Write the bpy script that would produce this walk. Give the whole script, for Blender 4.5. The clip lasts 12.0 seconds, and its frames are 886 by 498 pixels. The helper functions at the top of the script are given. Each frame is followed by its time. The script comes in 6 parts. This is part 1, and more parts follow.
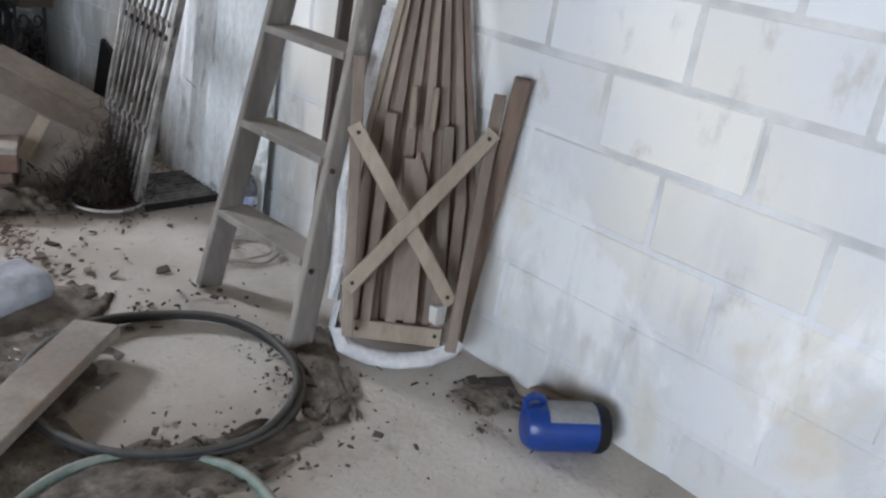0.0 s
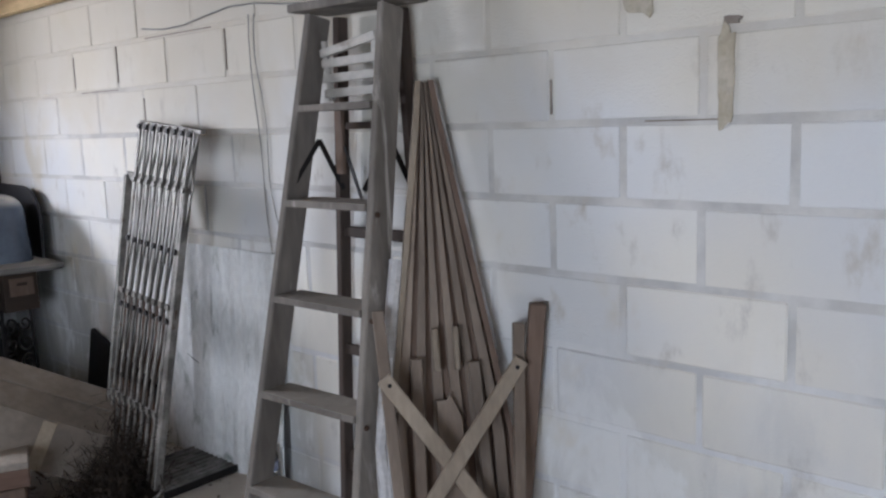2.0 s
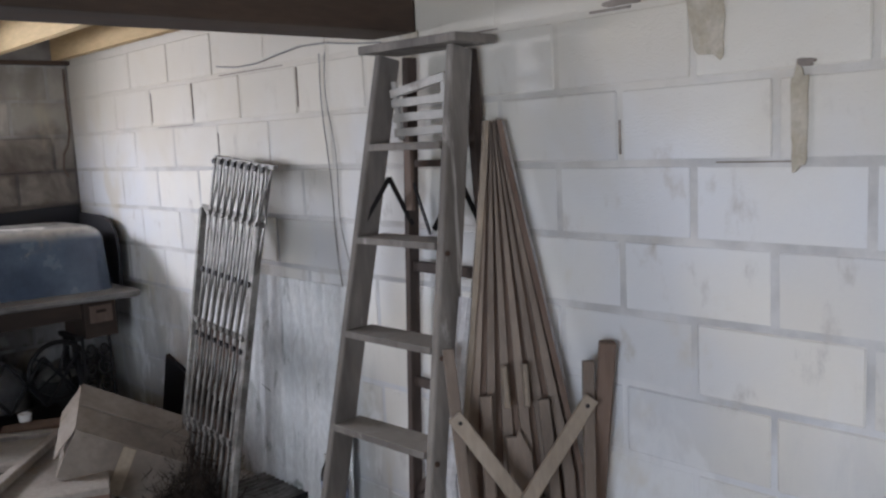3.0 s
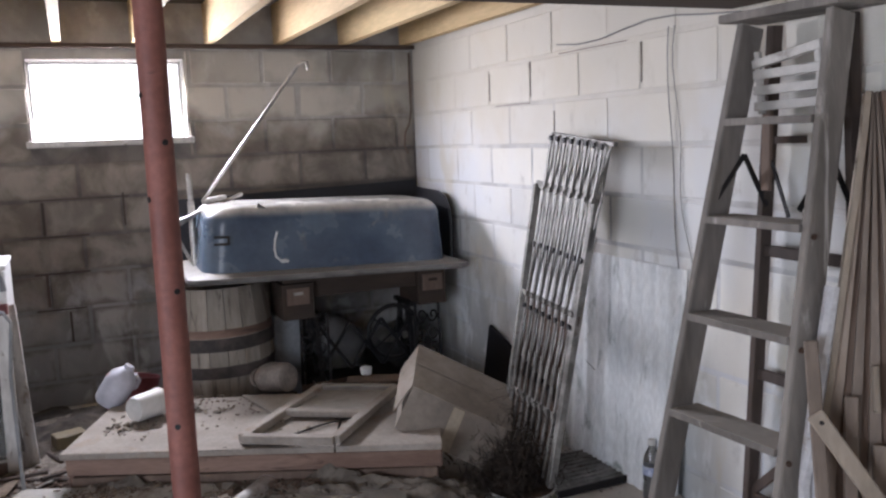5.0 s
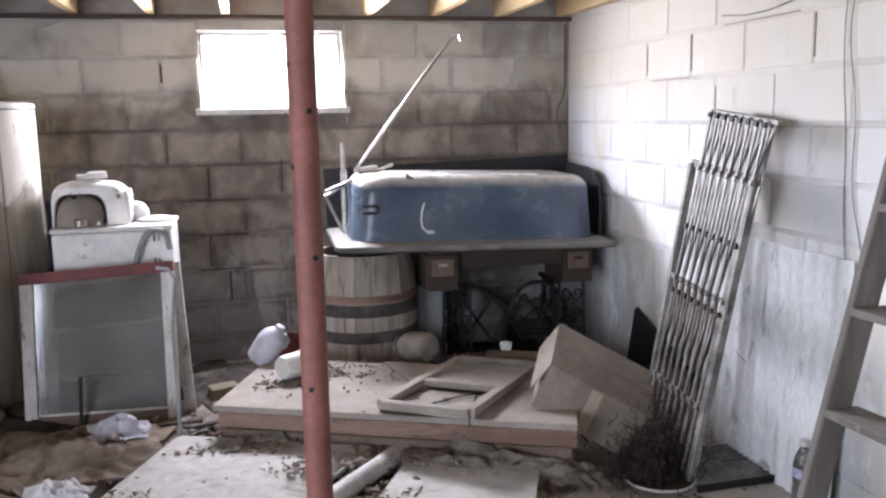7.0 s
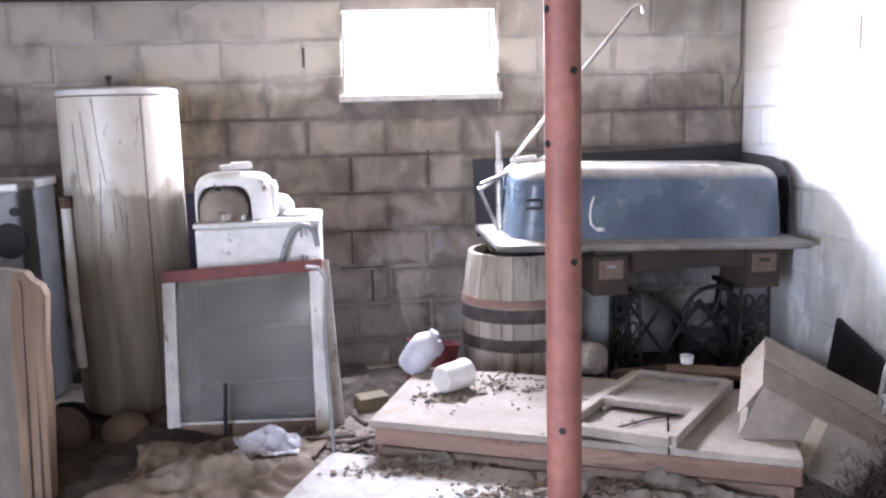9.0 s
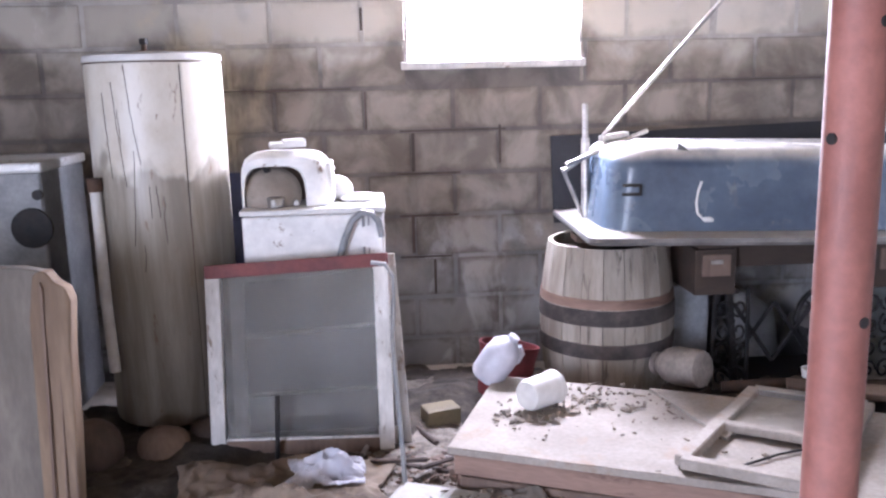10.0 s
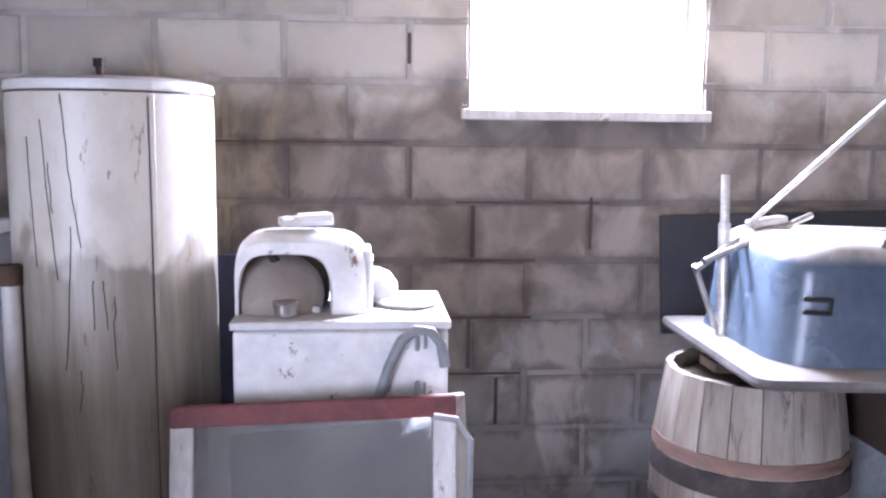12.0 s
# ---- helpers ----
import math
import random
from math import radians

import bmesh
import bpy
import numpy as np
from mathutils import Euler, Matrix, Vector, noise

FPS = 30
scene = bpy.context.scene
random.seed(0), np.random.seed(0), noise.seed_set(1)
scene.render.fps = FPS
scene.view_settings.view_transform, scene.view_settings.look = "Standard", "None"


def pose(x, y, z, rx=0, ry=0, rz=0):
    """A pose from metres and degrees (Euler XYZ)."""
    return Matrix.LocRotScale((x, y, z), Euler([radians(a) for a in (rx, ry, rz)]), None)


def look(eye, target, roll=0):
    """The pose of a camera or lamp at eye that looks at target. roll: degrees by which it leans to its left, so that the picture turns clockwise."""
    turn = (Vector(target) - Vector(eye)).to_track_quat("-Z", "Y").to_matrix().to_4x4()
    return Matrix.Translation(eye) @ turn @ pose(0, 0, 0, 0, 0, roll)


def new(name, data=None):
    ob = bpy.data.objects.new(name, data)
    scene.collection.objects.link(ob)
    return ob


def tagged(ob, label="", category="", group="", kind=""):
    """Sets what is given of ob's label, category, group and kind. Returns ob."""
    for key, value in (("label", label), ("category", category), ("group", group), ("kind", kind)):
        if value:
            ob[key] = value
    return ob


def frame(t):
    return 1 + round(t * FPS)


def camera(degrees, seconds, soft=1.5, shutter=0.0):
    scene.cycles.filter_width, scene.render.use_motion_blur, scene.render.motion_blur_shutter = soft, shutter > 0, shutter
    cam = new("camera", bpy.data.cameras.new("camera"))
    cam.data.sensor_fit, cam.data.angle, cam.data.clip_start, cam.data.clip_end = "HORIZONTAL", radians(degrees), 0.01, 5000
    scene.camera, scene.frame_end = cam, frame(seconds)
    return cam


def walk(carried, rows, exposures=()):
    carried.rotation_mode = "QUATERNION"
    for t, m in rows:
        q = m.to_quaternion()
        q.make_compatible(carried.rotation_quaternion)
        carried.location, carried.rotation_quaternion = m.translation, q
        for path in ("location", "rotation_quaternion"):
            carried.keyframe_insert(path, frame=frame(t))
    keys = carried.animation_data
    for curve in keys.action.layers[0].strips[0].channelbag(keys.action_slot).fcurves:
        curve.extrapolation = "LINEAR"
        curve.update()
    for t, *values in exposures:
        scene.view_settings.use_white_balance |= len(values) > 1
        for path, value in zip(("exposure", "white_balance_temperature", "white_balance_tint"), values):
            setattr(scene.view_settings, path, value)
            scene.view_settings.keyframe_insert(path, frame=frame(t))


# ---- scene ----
cam = camera(55.0, 12.0, soft=2.4)
PATH = [
    (0, (-1.762, -5.271, 1.281), (-0.436, -3.981, 0.522), 8.6),
    (0.5, (-1.766, -5.238, 1.271), (-0.413, -3.968, 0.526), 7.2),
    (1, (-1.724, -5.191, 1.327), (-0.427, -3.811, 0.685), 2.2),
    (1.5, (-1.728, -5.195, 1.357), (-0.288, -3.912, 0.827), -0.4),
    (2, (-1.876, -5.15, 1.373), (-0.424, -3.807, 1.071), -2.0),
    (2.5, (-1.917, -5.142, 1.438), (-0.468, -3.78, 1.218), -1.7),
    (2.7, (-1.91, -5.148, 1.446), (-0.487, -3.761, 1.215), -2.0),
    (4.3, (-1.966, -5.072, 1.423), (-0.944, -3.384, 1.096), -2.7),
    (4.5, (-1.998, -5.039, 1.405), (-1.022, -3.321, 1.096), -2.0),
    (5, (-2.016, -5.042, 1.41), (-1.23, -3.222, 1.148), -2.2),
    (5.5, (-2.04, -5.034, 1.41), (-1.311, -3.192, 1.135), -2.2),
    (6, (-2.056, -5.027, 1.4), (-1.351, -3.182, 1.088), -0.9),
    (6.5, (-2.041, -5.023, 1.401), (-1.42, -3.152, 1.068), -1.5),
    (7, (-1.969, -5.015, 1.406), (-1.525, -3.09, 1.095), -1.1),
    (7.5, (-1.939, -5.0, 1.357), (-1.641, -3.069, 0.934), 2.4),
    (7.7, (-1.938, -5.018, 1.346), (-1.751, -3.074, 0.915), 0.6),
    (9.3, (-2.294, -4.382, 1.355), (-2.034, -2.422, 1.051), -2.6),
    (9.5, (-2.335, -4.283, 1.347), (-2.037, -2.342, 0.969), -2.4),
    (10, (-2.354, -4.006, 1.369), (-2.201, -2.049, 0.985), -1.4),
    (10.5, (-2.435, -3.722, 1.365), (-2.242, -1.764, 1.009), -1.3),
    (11, (-2.527, -3.451, 1.359), (-2.092, -1.546, 0.93), -0.2),
    (11.5, (-2.541, -3.224, 1.351), (-2.248, -1.278, 0.995), -0.9),
    (12, (-2.526, -2.88, 1.366), (-2.351, -0.905, 1.108), 0.6),
]
walk(cam, [(t, look(eye, aim, roll)) for t, eye, aim, roll in PATH],
     [(0, 0.25, 5980, 12), (1.0, 0.08, 5980, 13), (2.5, -0.48, 6080, 16), (4.5, -0.28, 6120, 18), (5.5, -0.1, 6120, 20), (7.5, 0.52, 6020, 20), (9.5, 1.1, 5750, 24), (10.3, 1.1, 5680, 27), (11, 0.9, 5600, 27), (12, 1.0, 5500, 28)])

# ---- world and lights ----
world = bpy.data.worlds.new("sky")
scene.world = world
world.use_nodes = True
wn = world.node_tree
sky = wn.nodes.new("ShaderNodeTexSky")
sky.sky_type, sky.sun_disc = 'NISHITA', False
sky.sun_elevation, sky.sun_rotation = radians(42), radians(20)
wn.links.new(sky.outputs[0], wn.nodes["Background"].inputs[0])
wn.nodes["Background"].inputs[1].default_value = 0.12


def sky_lamp(name, eye, aim, w, h, watts, color):
    lamp = bpy.data.lights.new(name, 'AREA')
    lamp.shape, lamp.size, lamp.size_y, lamp.energy, lamp.color = 'RECTANGLE', w, h, watts, color
    ob = new(name, lamp)
    ob.matrix_world = look(eye, aim)
    return ob


sky_lamp("window_daylight", (-1.785, 0.09, 1.67), (-1.75, -2.0, 0.35), 0.66, 0.36, 108, (0.95, 0.97, 1.0))
sky_lamp("doorway_daylight", (-5.57, -5.9, 1.0), (-1.0, -5.2, 0.9), 2.2, 1.85, 180, (0.86, 0.94, 1.0))
sky_lamp("rear_window_daylight", (-3.02, -8.57, 0.98), (-2.6, -1, 0.9), 0.46, 0.34, 14, (0.9, 0.95, 1.0))

# ---- materials ----
def rgb(c):
    return (c[0], c[1], c[2], 1.0)


class Nodes:
    """Short ways to wire a material."""

    def __init__(self, name):
        self.m = bpy.data.materials.new(name)
        self.m.use_nodes = True
        self.t = self.m.node_tree
        self.b = self.t.nodes["Principled BSDF"]
        self.geo = self.t.nodes.new("ShaderNodeNewGeometry")
        self.info = self.t.nodes.new("ShaderNodeObjectInfo")

    def put(self, socket, v):
        if isinstance(v, (int, float)):
            socket.default_value = v
        elif isinstance(v, tuple):
            socket.default_value = rgb(v) if len(socket.default_value) == 4 else v
        else:
            self.t.links.new(v, socket)

    def place(self, stretch=(1, 1, 1), shift=(0, 0, 0)):
        n = self.t.nodes.new("ShaderNodeMapping")
        self.t.links.new(self.geo.outputs["Position"], n.inputs[0])
        n.inputs["Scale"].default_value = stretch
        n.inputs["Location"].default_value = shift
        return n.outputs[0]

    def noise(self, scale, detail=4, stretch=(1, 1, 1), rough=0.6, warp=0.0, shift=(0, 0, 0)):
        n = self.t.nodes.new("ShaderNodeTexNoise")
        self.t.links.new(self.place(stretch, shift), n.inputs["Vector"])
        n.inputs["Scale"].default_value, n.inputs["Detail"].default_value = scale, detail
        n.inputs["Roughness"].default_value, n.inputs["Distortion"].default_value = rough, warp
        return n.outputs["Fac"]

    def remap(self, v, lo, hi, a=0.0, b=1.0):
        n = self.t.nodes.new("ShaderNodeMapRange")
        n.interpolation_type = 'SMOOTHSTEP'
        self.put(n.inputs[0], v)
        for i, x in enumerate((lo, hi, a, b)):
            n.inputs[i + 1].default_value = x
        return n.outputs[0]

    def math(self, op, a, b=0.0):
        n = self.t.nodes.new("ShaderNodeMath")
        n.operation = op
        self.put(n.inputs[0], a)
        self.put(n.inputs[1], b)
        return n.outputs[0]

    def mix(self, f, a, b, kind='MIX'):
        n = self.t.nodes.new("ShaderNodeMix")
        n.data_type, n.blend_type = 'RGBA', kind
        self.put(n.inputs[0], f)
        self.put(n.inputs[6], a)
        self.put(n.inputs[7], b)
        return n.outputs[2]

    def axis(self, i):
        n = self.t.nodes.new("ShaderNodeSeparateXYZ")
        self.t.links.new(self.geo.outputs["Position"], n.inputs[0])
        return n.outputs[i]

    def up(self):
        n = self.t.nodes.new("ShaderNodeSeparateXYZ")
        self.t.links.new(self.geo.outputs["Normal"], n.inputs[0])
        return n.outputs[2]

    def bump(self, h, strength, depth=0.01):
        n = self.t.nodes.new("ShaderNodeBump")
        n.inputs["Strength"].default_value, n.inputs["Distance"].default_value = strength, depth
        self.put(n.inputs["Height"], h)
        self.t.links.new(n.outputs[0], self.b.inputs["Normal"])

    def done(self, color, rough, metal=0.0):
        self.put(self.b.inputs["Base Color"], color)
        self.put(self.b.inputs["Roughness"], rough)
        self.put(self.b.inputs["Metallic"], metal)
        return self.m


def plain(name, a, b, scale=8, rough=0.7, metal=0.0, stretch=(1, 1, 1), grain=60, relief=0.3, dirt=None, dust=0.0, vary=0.15, film=(0.42, 0.39, 0.35)):
    """Two tones at a large scale, grain at a small one, stains and dust on upward faces."""
    k = Nodes(name)
    big = k.remap(k.noise(scale, 5, stretch), 0.35, 0.68)
    fine = k.noise(grain, 3, stretch)
    c = k.mix(big, a, b)
    c = k.mix(0.38, c, k.mix(k.remap(fine, 0.3, 0.75), (0.55, 0.55, 0.55), (1, 1, 1)), 'MULTIPLY')
    if dirt:
        col, lo, hi = dirt
        c = k.mix(k.remap(k.noise(scale * 1.7, 6, stretch, 0.7, 0.6, (3, 7, 1)), lo, hi), c, col)
    if dust:
        m = k.math('MULTIPLY', k.remap(k.up(), 0.25, 0.95), k.remap(k.noise(14, 4), 0.2, 0.6, 0.5, 1.0))
        c = k.mix(k.math('MULTIPLY', m, dust), c, film)
    if vary:
        c = k.mix(1.0, c, k.mix(k.info.outputs["Random"], (1 - vary,) * 3, (1, 1, 1)), 'MULTIPLY')
    k.bump(fine, relief, 0.004)
    return k.done(c, k.remap(big, 0, 1, rough, min(1.0, rough + 0.12)), metal)


def block_paint(name, mortar=False, bare=False):
    """Whitewashed concrete block: warm and cool patches; the bare kind has lost its paint and is stained by damp."""
    k = Nodes(name)
    white = k.mix(k.remap(k.noise(1.1, 3), 0.35, 0.65), (0.72, 0.735, 0.755), (0.79, 0.765, 0.70))
    if mortar:
        white = k.mix(k.remap(k.noise(3, 5), 0.35, 0.65), (0.30, 0.28, 0.255) if bare else (0.42, 0.42, 0.42), (0.46, 0.44, 0.41) if bare else (0.66, 0.655, 0.64))
        smear = k.math('ADD', k.axis(2), k.math('MULTIPLY', k.math('SUBTRACT', k.noise(2.2, 5, (1, 1, 0.6)), 0.5), 1.3))
        white = k.mix(k.remap(smear, 0.55, 0.95, 0.3 if bare else 0.9, 0.0), white, (0.70, 0.71, 0.73))
    else:
        white = k.mix(1.0, white, k.mix(k.info.outputs["Random"], (0.86, 0.86, 0.87), (1, 1, 1)), 'MULTIPLY')
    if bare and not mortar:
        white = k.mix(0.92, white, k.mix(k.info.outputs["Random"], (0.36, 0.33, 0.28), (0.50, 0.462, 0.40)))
    pits = k.noise(170, 3)
    blot = k.noise(9, 6, (1, 1, 0.55), 0.65)
    c = k.mix(k.remap(blot, 0.55, 0.75), white, (0.52, 0.50, 0.47))
    run = k.noise(4.6 if bare else 6, 5, (1, 1, 0.85 if bare else 0.3), 0.6, 0.5 if bare else 0.3)
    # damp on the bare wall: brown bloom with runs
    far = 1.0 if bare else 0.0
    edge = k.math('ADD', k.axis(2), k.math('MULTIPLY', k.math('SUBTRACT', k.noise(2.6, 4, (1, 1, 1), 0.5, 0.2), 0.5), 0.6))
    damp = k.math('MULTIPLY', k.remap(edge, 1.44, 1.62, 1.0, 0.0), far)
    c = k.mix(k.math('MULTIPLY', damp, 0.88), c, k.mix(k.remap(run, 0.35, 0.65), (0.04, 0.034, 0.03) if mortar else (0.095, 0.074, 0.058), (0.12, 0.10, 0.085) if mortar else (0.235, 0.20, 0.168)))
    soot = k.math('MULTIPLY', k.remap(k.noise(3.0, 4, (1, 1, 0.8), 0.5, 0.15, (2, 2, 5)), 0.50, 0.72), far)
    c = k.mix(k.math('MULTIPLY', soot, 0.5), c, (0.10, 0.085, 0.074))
    # mould low on the long wall
    low = k.math('ADD', k.axis(2), k.math('MULTIPLY', k.math('SUBTRACT', run, 0.5), 1.5))
    here = k.math('MULTIPLY', k.remap(low, 0.25, 0.75, 1.0, 0.0), k.remap(k.axis(1), -3.1, -2.4))
    c = k.mix(k.math('MULTIPLY', here, 0.38), c, (0.16, 0.17, 0.16))
    wet = k.math('MULTIPLY', k.remap(k.math('ADD', k.axis(2), k.math('MULTIPLY', blot, 0.5)), 0.55, 1.0, 1.0, 0.0), 0.3)
    c = k.mix(wet, c, (0.47, 0.48, 0.50))
    band = k.math('MULTIPLY', k.remap(k.axis(2), 0.35, 1.0, 1.0, 0.0), 0.45 if bare else 1.0)
    pale = k.math('MULTIPLY', k.remap(k.noise(4.2, 5, (1, 1, 0.55), 0.6, 0.4, (7, 3, 1)), 0.52, 0.62), band)
    c = k.mix(k.math('MULTIPLY', pale, 0.75), c, (0.80, 0.81, 0.82))
    dull = k.math('MULTIPLY', k.remap(k.noise(3.1, 6, (1, 1, 0.5), 0.65, 0.5, (1, 9, 4)), 0.52, 0.66), band)
    c = k.mix(k.math('MULTIPLY', dull, 0.45), c, (0.44, 0.46, 0.49))
    rust = k.math('MULTIPLY', k.remap(k.noise(2.1, 5, (1, 1, 0.6), 0.6, 0.4, (9, 4, 2)), 0.58, 0.70), 0.42)
    c = k.mix(rust, c, (0.55, 0.46, 0.30))
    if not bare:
        # Yellowed towards the top, with light off the pine joists put into the colour.
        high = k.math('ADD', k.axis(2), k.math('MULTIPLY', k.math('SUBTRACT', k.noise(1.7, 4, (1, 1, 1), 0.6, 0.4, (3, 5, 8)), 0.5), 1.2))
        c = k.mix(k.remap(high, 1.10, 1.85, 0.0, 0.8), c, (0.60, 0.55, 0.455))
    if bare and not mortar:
        # colour darkens towards the joints, a ragged rim round each block
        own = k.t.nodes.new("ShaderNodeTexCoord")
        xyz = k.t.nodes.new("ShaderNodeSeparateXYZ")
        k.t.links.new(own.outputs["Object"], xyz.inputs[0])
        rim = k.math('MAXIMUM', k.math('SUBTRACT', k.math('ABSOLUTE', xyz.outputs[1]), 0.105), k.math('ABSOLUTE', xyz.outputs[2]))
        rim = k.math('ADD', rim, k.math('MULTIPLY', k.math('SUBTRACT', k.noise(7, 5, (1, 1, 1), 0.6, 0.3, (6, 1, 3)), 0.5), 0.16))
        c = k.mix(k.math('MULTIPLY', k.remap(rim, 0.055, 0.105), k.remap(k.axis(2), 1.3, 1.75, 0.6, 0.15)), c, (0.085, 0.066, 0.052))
    k.bump(k.math('ADD', pits, k.math('MULTIPLY', blot, 1.5)), 0.45, 0.006)
    return k.done(c, 0.88)


def concrete(name):
    k = Nodes(name)
    c = k.mix(k.remap(k.noise(1.6, 6), 0.35, 0.65), (0.47, 0.425, 0.375), (0.62, 0.58, 0.525))
    c = k.mix(k.remap(k.noise(2.4, 8, (1, 1, 1), 0.75, 0.5, (5, 1, 0)), 0.60, 0.70), c, (0.24, 0.205, 0.175))
    c = k.mix(k.remap(k.noise(28, 6, (1, 1, 1), 0.7), 0.58, 0.74), c, (0.28, 0.25, 0.22))
    c = k.mix(k.remap(k.noise(11, 5, (1, 1, 1), 0.6, 0, (2, 8, 0)), 0.6, 0.75), c, (0.60, 0.58, 0.54))
    k.bump(k.noise(45, 6, (1, 1, 1), 0.7), 0.6, 0.012)
    return k.done(c, 0.92)


def glass(name, dusty):
    k = Nodes(name)
    k.b.inputs["Transmission Weight"].default_value = 1 - dusty
    k.b.inputs["IOR"].default_value = 1.45
    c = k.mix(k.remap(k.noise(5, 5), 0.3, 0.7), (0.30, 0.29, 0.27), (0.48, 0.47, 0.45))
    return k.done(c, 0.06)


def lamp_white(name, strength):
    k = Nodes(name)
    k.b.inputs["Emission Color"].default_value = (1, 1, 1, 1)
    k.b.inputs["Emission Strength"].default_value = strength
    return k.done((0.8, 0.8, 0.8), 1.0)


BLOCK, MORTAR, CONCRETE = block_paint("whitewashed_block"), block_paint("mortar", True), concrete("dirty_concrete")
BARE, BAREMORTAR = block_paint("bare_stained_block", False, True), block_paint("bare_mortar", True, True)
PINE = plain("pine_joist", (0.55, 0.38, 0.19), (0.72, 0.54, 0.30), 3, 0.75, stretch=(1, 0.15, 1))
DARKWOOD = plain("dark_timber", (0.045, 0.03, 0.022), (0.10, 0.065, 0.045), 4, 0.8, stretch=(0.2, 1, 1))
GREYWOOD = plain("weathered_ladder_wood", (0.15, 0.132, 0.115), (0.28, 0.25, 0.222), 6, 0.85, stretch=(1, 1, 0.2), dirt=((0.40, 0.37, 0.34), 0.56, 0.7), dust=0.7)
DARKLEG = plain("dark_ladder_wood", (0.055, 0.04, 0.033), (0.12, 0.085, 0.07), 6, 0.8, stretch=(1, 1, 0.2))
SLAT = plain("ironing_board_slat", (0.23, 0.175, 0.135), (0.40, 0.325, 0.265), 5, 0.75, stretch=(1, 1, 0.12), vary=0.45)
LEGWOOD = plain("ironing_board_leg", (0.28, 0.225, 0.17), (0.40, 0.33, 0.26), 7, 0.75, stretch=(1, 1, 0.3))
POSTWOOD = plain("brown_stick", (0.15, 0.10, 0.075), (0.24, 0.17, 0.13), 7, 0.8, stretch=(1, 1, 0.2))
CLOTH = plain("grubby_white_cloth", (0.60, 0.59, 0.60), (0.75, 0.74, 0.75), 12, 0.95, dirt=((0.35, 0.27, 0.22), 0.58, 0.75))
STEEL = plain("dull_galvanised_steel", (0.13, 0.122, 0.11), (0.33, 0.315, 0.295), 12, 0.48, 0.4, dirt=((0.10, 0.07, 0.05), 0.55, 0.7))
RUST = plain("rusty_iron", (0.05, 0.035, 0.028), (0.13, 0.075, 0.05), 10, 0.75, 0.3)
IRON = plain("black_iron", (0.012, 0.012, 0.014), (0.035, 0.03, 0.028), 12, 0.55, 0.4)
CHROME = plain("old_pipe_metal", (0.42, 0.40, 0.37), (0.60, 0.58, 0.55), 15, 0.35, 0.85)
REDPOST = plain("red_primer_paint", (0.20, 0.07, 0.053), (0.29, 0.115, 0.09), 7, 0.6, dirt=((0.10, 0.05, 0.04), 0.62, 0.75))
TUBBLUE = plain("slate_blue_tub_paint", (0.06, 0.083, 0.125), (0.11, 0.148, 0.20), 3, 0.17, dirt=((0.16, 0.16, 0.16), 0.6, 0.75), dust=1.0, grain=25, relief=0.08, film=(0.60, 0.575, 0.535))
TUBRIM = plain("dusty_enamel_rim", (0.12, 0.115, 0.11), (0.24, 0.23, 0.22), 5, 0.4, dust=0.55)
SACK = plain("slumped_brown_paper", (0.15, 0.108, 0.078), (0.33, 0.265, 0.205), 3, 0.9, dirt=((0.09, 0.066, 0.05), 0.52, 0.72), grain=22, relief=0.2)
BLACKPANEL = plain("black_board", (0.012, 0.013, 0.018), (0.03, 0.03, 0.036), 5, 0.6)
STAVE = plain("barrel_stave_wood", (0.30, 0.255, 0.21), (0.47, 0.42, 0.355), 9, 0.85, stretch=(1, 1, 0.15), dirt=((0.10, 0.08, 0.065), 0.56, 0.7), vary=0.28)
HOOP = plain("barrel_hoop_rust", (0.055, 0.048, 0.045), (0.13, 0.105, 0.095), 12, 0.8, 0.2)
WHITE = plain("chipped_white_enamel", (0.74, 0.74, 0.73), (0.82, 0.81, 0.79), 6, 0.3, dirt=((0.19, 0.12, 0.08), 0.61, 0.67), grain=20, relief=0.05)
CREAM = plain("off_white_plastic", (0.66, 0.64, 0.60), (0.78, 0.76, 0.73), 8, 0.45, grain=14, relief=0.04)
FRAMEWHITE = plain("flaking_white_paint", (0.55, 0.53, 0.50), (0.74, 0.72, 0.69), 14, 0.75, stretch=(1, 1, 0.3), dirt=((0.24, 0.19, 0.15), 0.57, 0.68))
OXBLOOD = plain("oxblood_paint", (0.13, 0.03, 0.03), (0.21, 0.06, 0.055), 9, 0.6)
DECK = plain("pale_dusty_plywood", (0.29, 0.25, 0.215), (0.42, 0.375, 0.33), 3, 0.85, dirt=((0.30, 0.22, 0.17), 0.54, 0.7))
REDPLANK = plain("reddish_plank", (0.19, 0.115, 0.085), (0.31, 0.205, 0.16), 5, 0.8, stretch=(0.4, 0.4, 2), dirt=((0.10, 0.06, 0.045), 0.56, 0.7))
CARD = plain("brown_cardboard", (0.28, 0.235, 0.195), (0.39, 0.335, 0.285), 4, 0.9, dirt=((0.18, 0.17, 0.13), 0.55, 0.75), grain=25, relief=0.1)
TAPE = plain("packing_tape", (0.42, 0.34, 0.25), (0.50, 0.42, 0.32), 6, 0.35)
SHEET = plain("dirty_white_board", (0.45, 0.428, 0.39), (0.62, 0.595, 0.555), 3, 0.7, dirt=((0.27, 0.235, 0.20), 0.50, 0.68), grain=25, relief=0.15)
PVC = plain("dirty_white_drain_plastic", (0.50, 0.48, 0.46), (0.66, 0.64, 0.62), 7, 0.6, dirt=((0.27, 0.22, 0.18), 0.50, 0.68), grain=25, relief=0.1)
